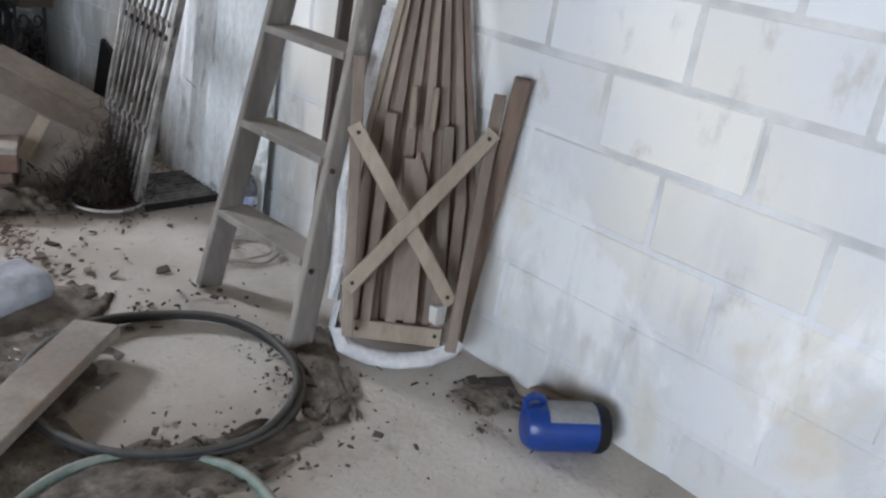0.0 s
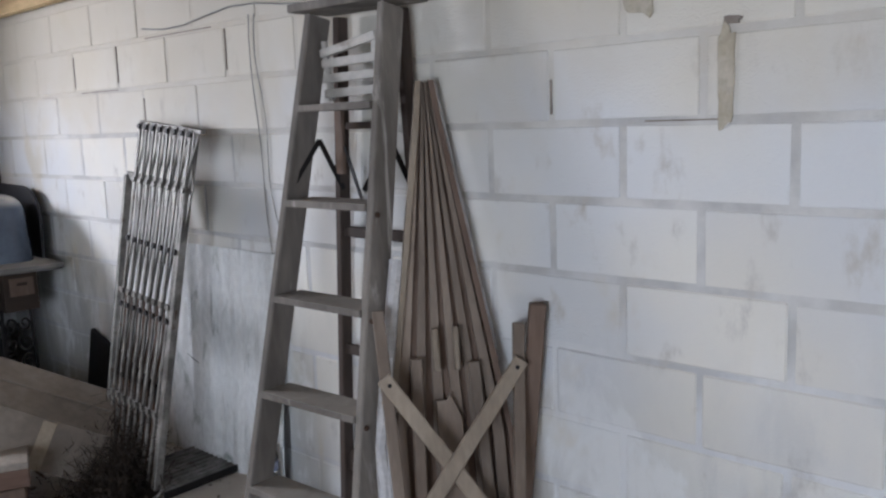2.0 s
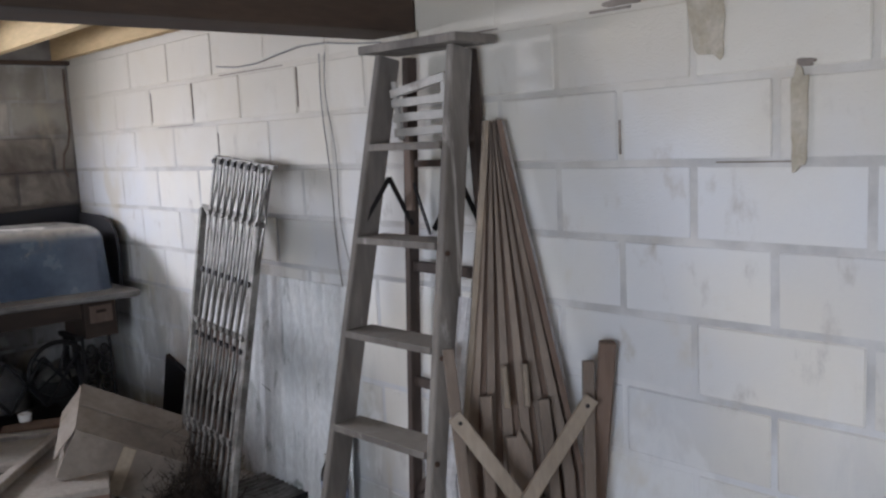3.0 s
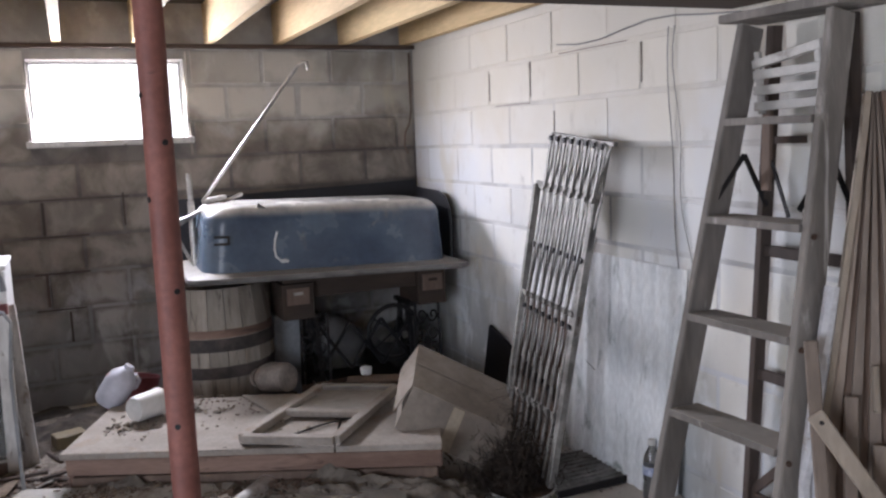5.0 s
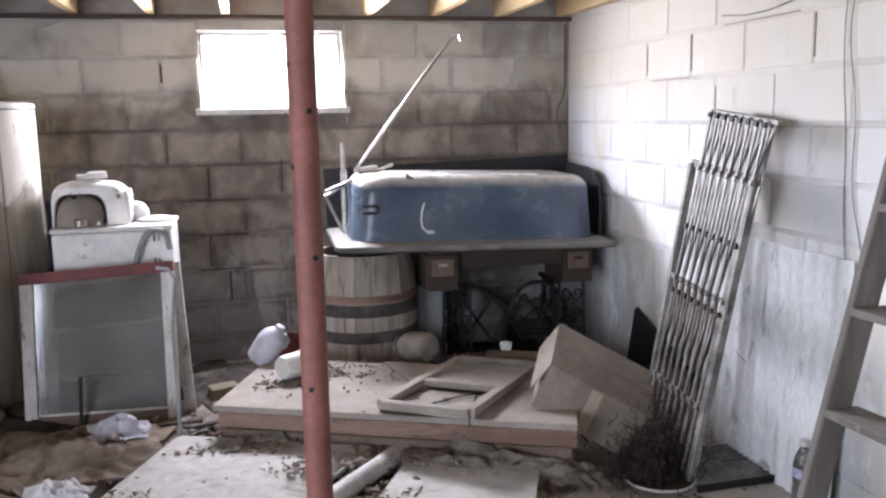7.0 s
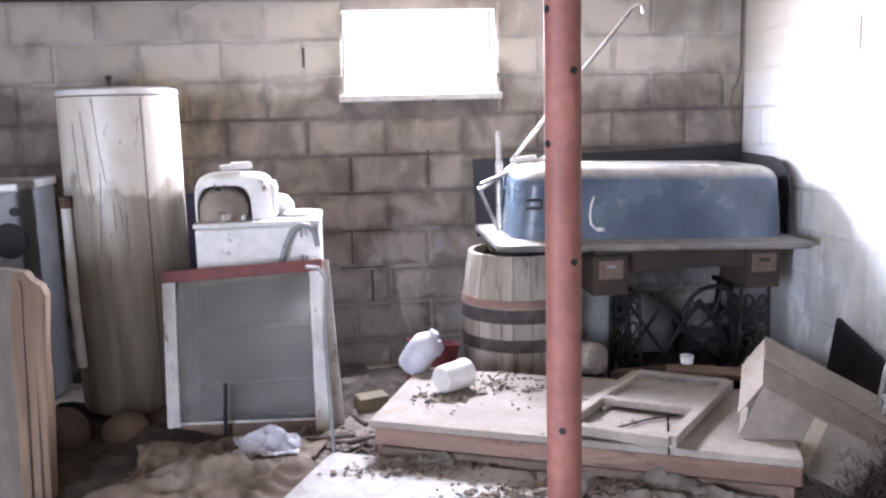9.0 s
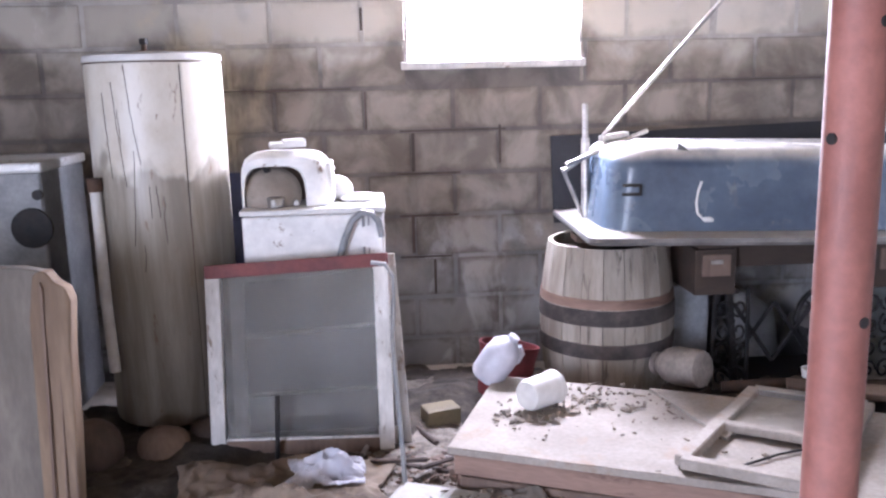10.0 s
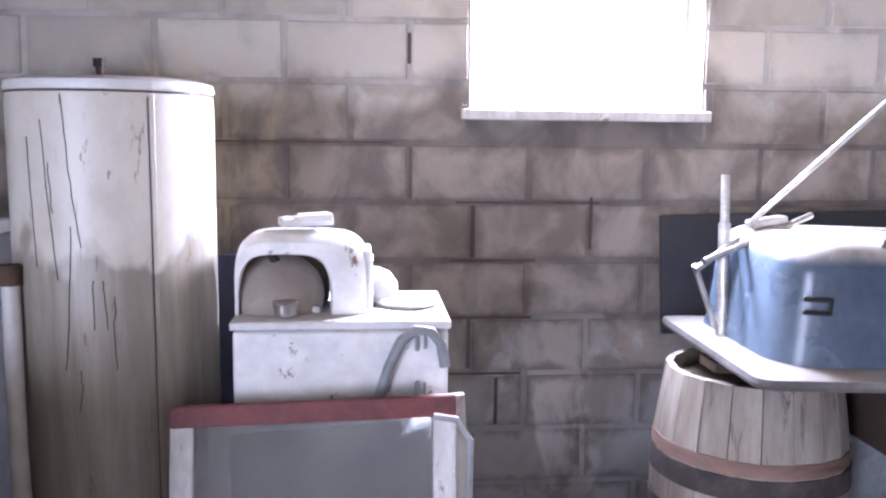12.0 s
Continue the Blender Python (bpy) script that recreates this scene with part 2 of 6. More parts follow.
BLACKPVC = plain("black_drain_plastic", (0.018, 0.018, 0.02), (0.045, 0.044, 0.045), 9, 0.7, dust=0.5)
GREYPVC = plain("grey_drain_plastic", (0.17, 0.18, 0.20), (0.27, 0.28, 0.31), 9, 0.6, dust=0.5)
RUBBER = plain("black_hose", (0.015, 0.015, 0.015), (0.04, 0.036, 0.032), 20, 0.75, dust=0.22)
GREENHOSE = plain("green_hose", (0.10, 0.17, 0.14), (0.20, 0.27, 0.23), 20, 0.55, dust=0.5)
BLUE = plain("blue_plastic", (0.008, 0.04, 0.22), (0.014, 0.06, 0.31), 8, 0.35, grain=14, relief=0.04)
GREYLABEL = plain("grey_label", (0.22, 0.22, 0.23), (0.32, 0.32, 0.33), 9, 0.6)
FOIL = plain("pale_stained_sheet", (0.76, 0.78, 0.79), (0.82, 0.83, 0.83), 5, 0.6, stretch=(1, 1, 0.45), dirt=((0.25, 0.28, 0.265), 0.53, 0.74), vary=0)
STRAW = plain("dry_litter", (0.09, 0.07, 0.055), (0.36, 0.30, 0.24), 24, 0.95, grain=90)
TWIG = plain("dead_plant", (0.022, 0.015, 0.011), (0.065, 0.046, 0.033), 20, 0.95)
STONE = plain("rounded_stone", (0.22, 0.185, 0.16), (0.36, 0.31, 0.27), 12, 0.9)
# Much darker copy of the loose dirt, for the banks by the far wall.
DARKEARTH = plain("very_dark_soil", (0.028, 0.023, 0.019), (0.085, 0.069, 0.056), 9, 0.95, grain=60, relief=0.9)
DOORGREY = plain("grimy_door_paint", (0.13, 0.112, 0.092), (0.23, 0.2, 0.168), 5, 0.8, stretch=(1, 1, 0.3))
TORNWOOD = plain("torn_tan_wood", (0.17, 0.115, 0.075), (0.30, 0.215, 0.145), 8, 0.85, stretch=(1, 1, 0.15))
NAVY = plain("dark_navy_paint", (0.012, 0.016, 0.045), (0.03, 0.036, 0.08), 8, 0.6)
SOIL = plain("dusty_brown_soil", (0.10, 0.083, 0.068), (0.24, 0.205, 0.17), 10, 0.97, grain=70, relief=0.9)
RED = plain("faded_red_plastic", (0.13, 0.02, 0.025), (0.22, 0.04, 0.045), 9, 0.5)
YELLOW = plain("dull_yellow_tin", (0.15, 0.115, 0.06), (0.22, 0.17, 0.09), 9, 0.6)
LILAC = plain("pale_translucent_plastic", (0.46, 0.46, 0.52), (0.58, 0.58, 0.64), 8, 0.4, grain=14, relief=0.05)
GREY = plain("grey_painted_steel", (0.22, 0.23, 0.24), (0.34, 0.35, 0.36), 6, 0.5, dust=0.5)
WIRE = plain("dull_grey_cable", (0.24, 0.235, 0.225), (0.36, 0.35, 0.335), 15, 0.7)
PANE, BOTTLE, MILKY = glass("dusty_window_glass", 0.22), glass("clear_bottle_plastic", 0.25), plain("milky_jug_plastic", (0.40, 0.42, 0.47), (0.62, 0.64, 0.70), 9, 0.3, grain=18, relief=0.15)
GLOW = lamp_white("overcast_sky_glow", 3.0)
EARTH = plain("crumbled_dark_dirt", (0.12, 0.10, 0.083), (0.31, 0.27, 0.23), 14, 0.97, grain=70, relief=0.9)
LABELBLUE = plain("faded_blue_label", (0.26, 0.31, 0.52), (0.55, 0.58, 0.68), 30, 0.6)
TAN = plain("tan_mortar_smear", (0.50, 0.44, 0.335), (0.63, 0.575, 0.475), 14, 0.95, relief=0.8)


def tank_paint(name):
    k = Nodes(name)
    run = k.noise(9, 6, (1, 1, 0.1), 0.7, 0.4)
    blot = k.noise(6, 6, (1, 1, 0.6), 0.7)
    c = k.mix(k.remap(blot, 0.4, 0.7), (0.60, 0.57, 0.51), (0.50, 0.46, 0.385))
    # Lower half: a cast shadow put into the enamel colour, over brown grime.
    edge = k.math('ADD', k.axis(2), k.math('MULTIPLY', k.math('SUBTRACT', k.noise(3.2, 4, (1, 1, 0.6), 0.6, 0.3), 0.5), 0.55))
    grime_shade = k.remap(edge, 1.03, 1.09, 0.93, 0.0)
    c = k.mix(grime_shade, c, k.mix(k.remap(run, 0.35, 0.68), (0.19, 0.165, 0.132), (0.35, 0.315, 0.26)))
    c = k.mix(k.remap(run, 0.60, 0.68), c, (0.16, 0.10, 0.065))
    spot = k.noise(26, 5, (1, 1, 0.25), 0.7, 0.3, (4, 2, 8))
    c = k.mix(k.math('MULTIPLY', k.remap(spot, 0.62, 0.68), 0.8), c, (0.20, 0.13, 0.085))
    k.bump(blot, 0.15, 0.004)
    return k.done(c, 0.4)


TANK = tank_paint("stained_shaded_enamel")

# ---- shapes ----
ORIGIN = {}


def part(name, bm, material, parent=None, label="", smooth=False):
    """Links a bmesh, given in world places, as one mesh object under its thing or part."""
    o = ORIGIN.get(parent.name, Vector()) if parent else Vector()
    bmesh.ops.translate(bm, verts=bm.verts, vec=-o)
    bmesh.ops.recalc_face_normals(bm, faces=bm.faces)
    me = bpy.data.meshes.new(name)
    bm.to_mesh(me)
    bm.free()
    me.materials.append(material)
    if smooth:
        for p in me.polygons:
            p.use_smooth = True
        me.set_sharp_from_angle(angle=radians(38))
    ob = new(name, me)
    if parent:
        ob.parent = parent
    ORIGIN[ob.name] = o
    if label:
        ob["label"] = label
    return ob


def thing(name, base, label, category, group="", kind=""):
    ob = new(name)
    ob.location = base
    ob.empty_display_size = 0.05
    ORIGIN[ob.name] = Vector(base)
    return tagged(ob, label, category, group, kind)


def solid(name, bm, material, label, category, group="", kind="", smooth=False):
    """A thing of one mesh, standing at its own base."""
    lo = Vector([min(v.co[i] for v in bm.verts) for i in range(3)])
    hi = Vector([max(v.co[i] for v in bm.verts) for i in range(3)])
    base = Vector(((lo.x + hi.x) / 2, (lo.y + hi.y) / 2, lo.z))
    bmesh.ops.translate(bm, verts=bm.verts, vec=-base)
    ob = part(name, bm, material, None, "", smooth)
    ob.location = base
    ORIGIN[ob.name] = base
    return tagged(ob, label, category, group, kind)


def joined(*bms):
    out = bmesh.new()
    for b in bms:
        me = bpy.data.meshes.new("tmp")
        b.to_mesh(me)
        b.free()
        out.from_mesh(me)
        bpy.data.meshes.remove(me)
    return out


def box(m, sx, sy, sz, bevel=0.004, seg=2):
    """A box of that size with worn edges, its middle at the pose m."""
    bm = bmesh.new()
    bmesh.ops.create_cube(bm, size=1)
    bmesh.ops.scale(bm, verts=bm.verts, vec=(sx, sy, sz))
    if bevel:
        bmesh.ops.bevel(bm, geom=bm.edges[:], offset=min(bevel, sx * .45, sy * .45, sz * .45), segments=seg, profile=0.6, affect='EDGES')
    bmesh.ops.transform(bm, matrix=m, verts=bm.verts)
    return bm


def span(a, b, w, d, bevel=0.003, side=(0, 0, 1)):
    """A bar from a to b, w across along side, d deep."""
    a, b = Vector(a), Vector(b)
    z = (b - a).normalized()
    x = Vector(side) - z * z.dot(Vector(side))
    if x.length < 1e-4:
        x = z.orthogonal()
    x.normalize()
    y = z.cross(x)
    m = Matrix((x, y, z)).transposed().to_4x4()
    m.translation = (a + b) / 2
    return box(m, w, d, (b - a).length, bevel, 1)


def rod(a, b, r, seg=12, r2=None):
    a, b = Vector(a), Vector(b)
    bm = bmesh.new()
    bmesh.ops.create_cone(bm, cap_ends=True, segments=seg, radius1=r, radius2=r if r2 is None else r2, depth=(b - a).length)
    q = Vector((0, 0, 1)).rotation_difference(b - a).to_matrix().to_4x4()
    q.translation = (a + b) / 2
    bmesh.ops.transform(bm, matrix=q, verts=bm.verts)
    return bm


def lathe(profile, center, seg=32, m=None):
    """Turns (radius, height) pairs round the upright through center."""
    bm = bmesh.new()
    rings = []
    for r, z in profile:
        rings.append([bm.verts.new((r * math.cos(a), r * math.sin(a), z)) for a in (2 * math.pi * i / seg for i in range(seg))])
    for p, q in zip(rings, rings[1:]):
        for i in range(seg):
            bm.faces.new((p[i], p[(i + 1) % seg], q[(i + 1) % seg], q[i]))
    for ring in (rings[0][::-1], rings[-1]):
        bm.faces.new(ring)
    bmesh.ops.transform(bm, matrix=Matrix.Translation(center) @ (m or Matrix()), verts=bm.verts)
    return bm


def tube(points, r, seg=8, closed=False):
    """A round tube along the points."""
    pts = [Vector(p) for p in points]
    bm = bmesh.new()
    rings = []
    n = len(pts)
    for i, p in enumerate(pts):
        a = pts[(i - 1) % n] if closed or i else p
        b = pts[(i + 1) % n] if closed or i < n - 1 else p
        z = (b - a).normalized()
        x = z.cross(Vector((0.13, 0.21, 0.97))).normalized()
        y = z.cross(x)
        rings.append([bm.verts.new(p + (x * math.cos(t) + y * math.sin(t)) * r) for t in (2 * math.pi * j / seg for j in range(seg))])
    for i in range(n if closed else n - 1):
        p, q = rings[i], rings[(i + 1) % n]
        for j in range(seg):
            bm.faces.new((p[j], p[(j + 1) % seg], q[(j + 1) % seg], q[j]))
    if not closed:
        bm.faces.new(rings[0][::-1])
        bm.faces.new(rings[-1])
    return bm


def slab(points, vec, bevel=0.0):
    """A flat outline pushed along vec."""
    bm = bmesh.new()
    face = bm.faces.new([bm.verts.new(p) for p in points])
    out = bmesh.ops.extrude_face_region(bm, geom=[face])
    bmesh.ops.translate(bm, verts=[g for g in out["geom"] if isinstance(g, bmesh.types.BMVert)], vec=vec)
    if bevel:
        bmesh.ops.bevel(bm, geom=bm.edges[:], offset=bevel, segments=1, affect='EDGES')
    return bm


def rough(bm, amount, scale=6.0):
    """Uneven, worn outline."""
    for v in bm.verts:
        v.co += noise.noise_vector(v.co * scale) * amount
    return bm


def crumple(center, sx, sy, h, seed, n=14, folds=1.0):
    """A crumpled sheet lying on what is under it."""
    bm = bmesh.new()
    bmesh.ops.create_grid(bm, x_segments=n, y_segments=n, size=0.5)
    c = Vector(center)
    for v in bm.verts:
        p = v.co.copy()
        r = max(abs(p.x), abs(p.y)) * 2
        w = noise.noise(Vector((p.x * 5, p.y * 5, seed)) * folds) * 0.5 - abs(noise.noise(Vector((p.x * 13, p.y * 13, seed + 3)) * folds)) * 0.5 + 0.12
        e = 1 + 0.35 * noise.noise(Vector((p.x * 3, p.y * 3, seed + 9)))
        v.co = c + Vector((p.x * sx * e, p.y * sy * e, 0.006 + h * max(0.0, (0.55 + w) * (1 - 0.6 * r))))
    out = bmesh.ops.extrude_face_region(bm, geom=bm.faces[:])
    bmesh.ops.translate(bm, verts=[g for g in out["geom"] if isinstance(g, bmesh.types.BMVert)], vec=(0, 0, 0.004))
    return bm


# ---- the shell of the room ----
TOP = 1.95          # top of the block walls
COURSE, LENGTH = 0.2, 0.41
WIN = (-2.185, -1.385, 1.435, 1.895)

bm = bmesh.new()
bmesh.ops.create_grid(bm, x_segments=110, y_segments=160, size=0.5)
for v in bm.verts:
    v.co = Vector((v.co.x * 5.9 - 2.75, v.co.y * 8.8 - 4.2, 0))
    v.co.z = 0.012 * noise.noise(v.co * 1.7) + 0.006 * noise.noise(v.co * 7)
solid("floor", bm, CONCRETE, "dirty cracked concrete floor under dust and litter", "floor", kind="structure", smooth=True)

part_wall = {}


def wall(name, pieces, material, label):
    ob = thing(name, (0, 0, 0), label, "wall", kind="structure")
    part("wall_core", joined(*pieces), material, ob)
    part_wall[name] = ob
    return ob


def block(x0, x1, y0, y1, z0, z1):
    return box(Matrix.Translation(((x0 + x1) / 2, (y0 + y1) / 2, (z0 + z1) / 2)), x1 - x0, y1 - y0, z1 - z0, 0)


wall("wall_right", [block(-0.001, 0.2, -8.6, 0.2, -0.05, 2.2)], MORTAR, "whitewashed concrete block wall with thick mortar joints")
wall("wall_back", [block(-5.6, WIN[0], -0.001, 0.2, -0.05, 2.2), block(WIN[1], -0.001, -0.001, 0.2, -0.05, 2.2),
                   block(WIN[0], WIN[1], -0.001, 0.2, -0.05, WIN[2]), block(WIN[0], WIN[1], -0.001, 0.2, WIN[3], 2.2)],
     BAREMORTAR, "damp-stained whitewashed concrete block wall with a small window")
wall("wall_left", [block(-5.8, -5.6, -8.6, -7.05, -0.05, 2.2), block(-5.8, -5.6, -4.75, 0.2, -0.05, 2.2), block(-5.8, -5.6, -7.05, -4.75, 1.98, 2.2)], BLOCK, "whitewashed block wall with a wide doorway")
wall("wall_rear", [block(-5.8, -3.26, -8.8, -8.6, -0.05, 2.2), block(-2.78, 0.2, -8.8, -8.6, -0.05, 2.2), block(-3.26, -2.78, -8.8, -8.6, 1.16, 2.2), block(-3.26, -2.78, -8.8, -8.6, -0.05, 0.8)],
     BLOCK, "whitewashed block wall with a small opening")

# gaps in the joints and smears of old mortar
for y, z, w, h in ((-3.824, 1.42, 0.006, 0.09), (-3.80, 1.752, 0.13, 0.007), (-2.339, 1.66, 0.005, 0.15), (-1.489, 1.66, 0.005, 0.16),
                   (-1.064, 1.65, 0.005, 0.14), (-1.699, 1.45, 0.005, 0.11), (-3.2, 1.7515, 0.4, 0.004), (-2.0, 1.751, 0.5, 0.004), (-1.3, 1.551, 0.35, 0.004), (-4.2, 1.351, 0.2, 0.004)):
    part("open_joint", block(-0.0046, -0.001, y - w / 2, y + w / 2, z - h / 2, z + h / 2), STONE, part_wall["wall_right"])
for x, z, w, h in ((-2.39, 1.66, 0.012, 0.10), (-2.385, 1.25, 0.008, 0.17), (-1.98, 1.15, 0.5, 0.007), (-2.17, 1.05, 0.016, 0.18), (-2.10, 0.95, 0.30, 0.010), (-2.07, 0.85, 0.012, 0.16), (-2.18, 0.66, 0.014, 0.18),
                   (-2.1, 0.75, 0.28, 0.010), (-2.08, 0.45, 0.012, 0.17), (-2.12, 0.55, 0.25, 0.008), (-1.76, 1.08, 0.010, 0.18), (-2.75, 1.35, 0.6, 0.006), (-0.45, 1.35, 0.5, 0.005)):
    part("open_joint", block(x - w / 2, x + w / 2, -0.0052, -0.001, z - h / 2, z + h / 2), DARKLEG, part_wall["wall_back"])

def smear(y0, y1, z0, z1, mat, seed):
    """A trowelled patch with a ragged outline, thin on the wall face."""
    n = 22
    pts = []
    for i in range(n):
        a = 2 * math.pi * i / n
        k = 1 + 0.45 * noise.noise(Vector((math.cos(a) * 1.7, math.sin(a) * 1.7, seed)))
        c, d = math.cos(a), math.sin(a)
        pts.append((-0.0085, (y0 + y1) / 2 + k * (y1 - y0) / 2 * math.copysign(abs(c) ** 0.6, c), (z0 + z1) / 2 + k * (z1 - z0) / 2 * math.copysign(abs(d) ** 0.6, d)))
    part("mortar_smear", slab(pts, (0.006, 0, 0), 0.001), mat, part_wall["wall_right"], "trowelled tan mortar patch" if mat is TAN else "dark rough mortar lump")


smear(-4.13, -4.035, 1.60, 1.79, TAN, 11.0)
smear(-4.325, -4.285, 1.35, 1.56, TAN, 3.0)
smear(-3.91, -3.79, 1.757, 1.778, STONE, 4.0)
smear(-3.965, -3.93, 1.757, 1.785, TAN, 5.0)
smear(-4.34, -4.295, 1.562, 1.578, STONE, 6.0)
smear(-3.05, -2.98, 1.70, 1.80, TAN, 7.0)
smear(-4.56, -4.53, 1.62, 1.80, TAN, 8.0)

# window: splayed sill, frame, bright pane
window = thing("window_1", (-1.785, 0.1, 1.435), "small basement window glaring with daylight above a white sill", "window", kind="structure")
part("window_sill", box(Matrix.Translation((-1.785, 0.07, 1.447)), 0.86, 0.2, 0.035, 0.006), FRAMEWHITE, window)
for x in (-2.178, -1.392):
    part("window_frame", block(x - 0.006, x + 0.006, 0.15, 0.17, 1.465, 1.895), FRAMEWHITE, window)
part("window_frame", block(-2.17, -1.40, 0.15, 0.17, 1.88, 1.895), FRAMEWHITE, window)

solid("backdrop", block(-6.5, 3.0, 2.2, 2.25, -1.0, 4.5), GLOW, "white overcast sky outside the window", "sky", kind="structure")

# ceiling: joists along the room, boards above, girder across
bms = []
solid("subfloor", block(-5.6, 0.2, -8.8, 0.2, 2.2, 2.24), DARKWOOD, "dark boards of the floor above", "ceiling", kind="structure")
for i in range(14):
    x = -0.06 - 0.393 * i
    bms.append(rough(block(x - 0.022, x + 0.022, -8.6, 0.0, 1.975, 2.198), 0.003, 3))
solid("ceiling", joined(*bms), PINE, "open ceiling of bare pine joists and boards", "ceiling", kind="structure")
solid("girder", rough(box(Matrix.Translation((-2.8, -2.94, 1.877)), 5.58, 0.22, 0.19, 0.006), 0.003, 3), DARKWOOD,
      "dark brown timber girder under the joists", "beam", kind="structure")
solid("top_plate", block(-5.59, 0, -0.05, -0.002, 1.952, 1.974), DARKWOOD, "dark timber plate on the block wall", "beam", kind="structure")

# ---- things along the long wall ----
def ladder():
    ob = thing("stepladder", (-0.26, -3.1, 0), "old grey weathered wooden stepladder standing close to the wall", "ladder")
    fl, fr = Vector((-0.485, -2.985, 0)), Vector((-0.455, -3.47, 0))
    tl, tr = Vector((-0.125, -3.035, 1.70)), Vector((-0.125, -3.36, 1.70))
    for a, b in ((fl, tl), (fr, tr)):
        part("rail", rough(span(a, b, 0.028, 0.085, 0.004, (0, 1, 0)), 0.002, 4), GREYWOOD, ob)
    for i, z in enumerate((0.265, 0.555, 0.845, 1.135, 1.42)):
        f = z / 1.70
        a, b = fl.lerp(tl, f), fr.lerp(tr, f)
        m = Matrix.Translation((a + b) / 2 + Vector((0.008, 0, 0))) @ Matrix.Rotation(math.atan2(b.y - a.y, b.x - a.x) + math.pi / 2, 4, 'Z')
        part("step", rough(box(m, 0.115, (b - a).length - 0.026, 0.022, 0.004), 0.002, 5), GREYWOOD, ob)
    part("top_cap", rough(box(Matrix.Translation((-0.115, -3.20, 1.722)), 0.17, 0.44, 0.026, 0.005), 0.003, 5), GREYWOOD, ob)
    rl, rr = (Vector((-0.05, -2.96, 0)), Vector((-0.055, -3.06, 1.70))), (Vector((-0.05, -3.42, 0)), Vector((-0.055, -3.33, 1.70)))
    for a, b in (rl, rr):
        part("rear_leg", span(a, b, 0.026, 0.045, 0.003, (0, 1, 0)), DARKLEG, ob)
    for z in (0.2, 0.62, 1.02):
        part("rear_stretcher", span(rl[0].lerp(rl[1], z / 1.7), rr[0].lerp(rr[1], z / 1.7), 0.035, 0.018, 0.003), DARKLEG, ob)
    part("rear_brace", span(rl[0].lerp(rl[1], 0.12), rr[0].lerp(rr[1], 0.36), 0.03, 0.015, 0.002), DARKLEG, ob)
    for s, y0, y1 in ((0, -3.03, -3.04), (1, -3.36, -3.36)):
        part("spreader", joined(span((-0.26, y0, 1.18), (-0.15, y1, 1.32), 0.016, 0.005, 0), span((-0.15, y1, 1.32), (-0.06, y1, 1.16), 0.016, 0.005, 0)), IRON, ob)
    for i, z in enumerate((1.60, 1.555, 1.51, 1.465)):
        part("shelf_slat", rough(box(Matrix.Translation((-0.15 + 0.004 * i, -3.20, z)) @ Matrix.Rotation(radians(-8 if not i else -1), 4, 'X'), 0.022, 0.25, 0.026, 0.003), 0.003, 9), SHEET, ob, "paint-splashed pail shelf slat")
    for y in (-3.09, -3.31):
        part("shelf_arm", span((-0.15, y, 1.62), (-0.13, y, 1.44), 0.014, 0.02, 0.002), SHEET, ob)
    part("hanging_stick", rough(span((-0.088, -3.07, 1.46), (-0.088, -3.066, 1.21), 0.034, 0.016, 0.003, (0, 1, 0)), 0.002, 9), POSTWOOD, ob, "brown stick hung between the rails")
    part("hanging_strap", span((-0.088, -3.086, 1.30), (-0.088, -3.156, 1.135), 0.012, 0.004, 0, (0, 1, 0)), IRON, ob)
    part("rusty_tag", rough(box(pose(-0.088, -3.16, 1.363, 0, 0, 0), 0.006, 0.12, 0.022, 0.001), 0.003, 12), RUST, ob, "rusty metal strip behind the steps")
    for z in (0.265, 0.555, 0.845, 1.135):
        f = z / 1.7
        p = fr.lerp(tr, f) + Vector((-0.03, -0.016, -0.02))
        part("step_bolt", rod(p, p + Vector((0, -0.006, 0)), 0.008, 8), RUST, ob)


ladder()


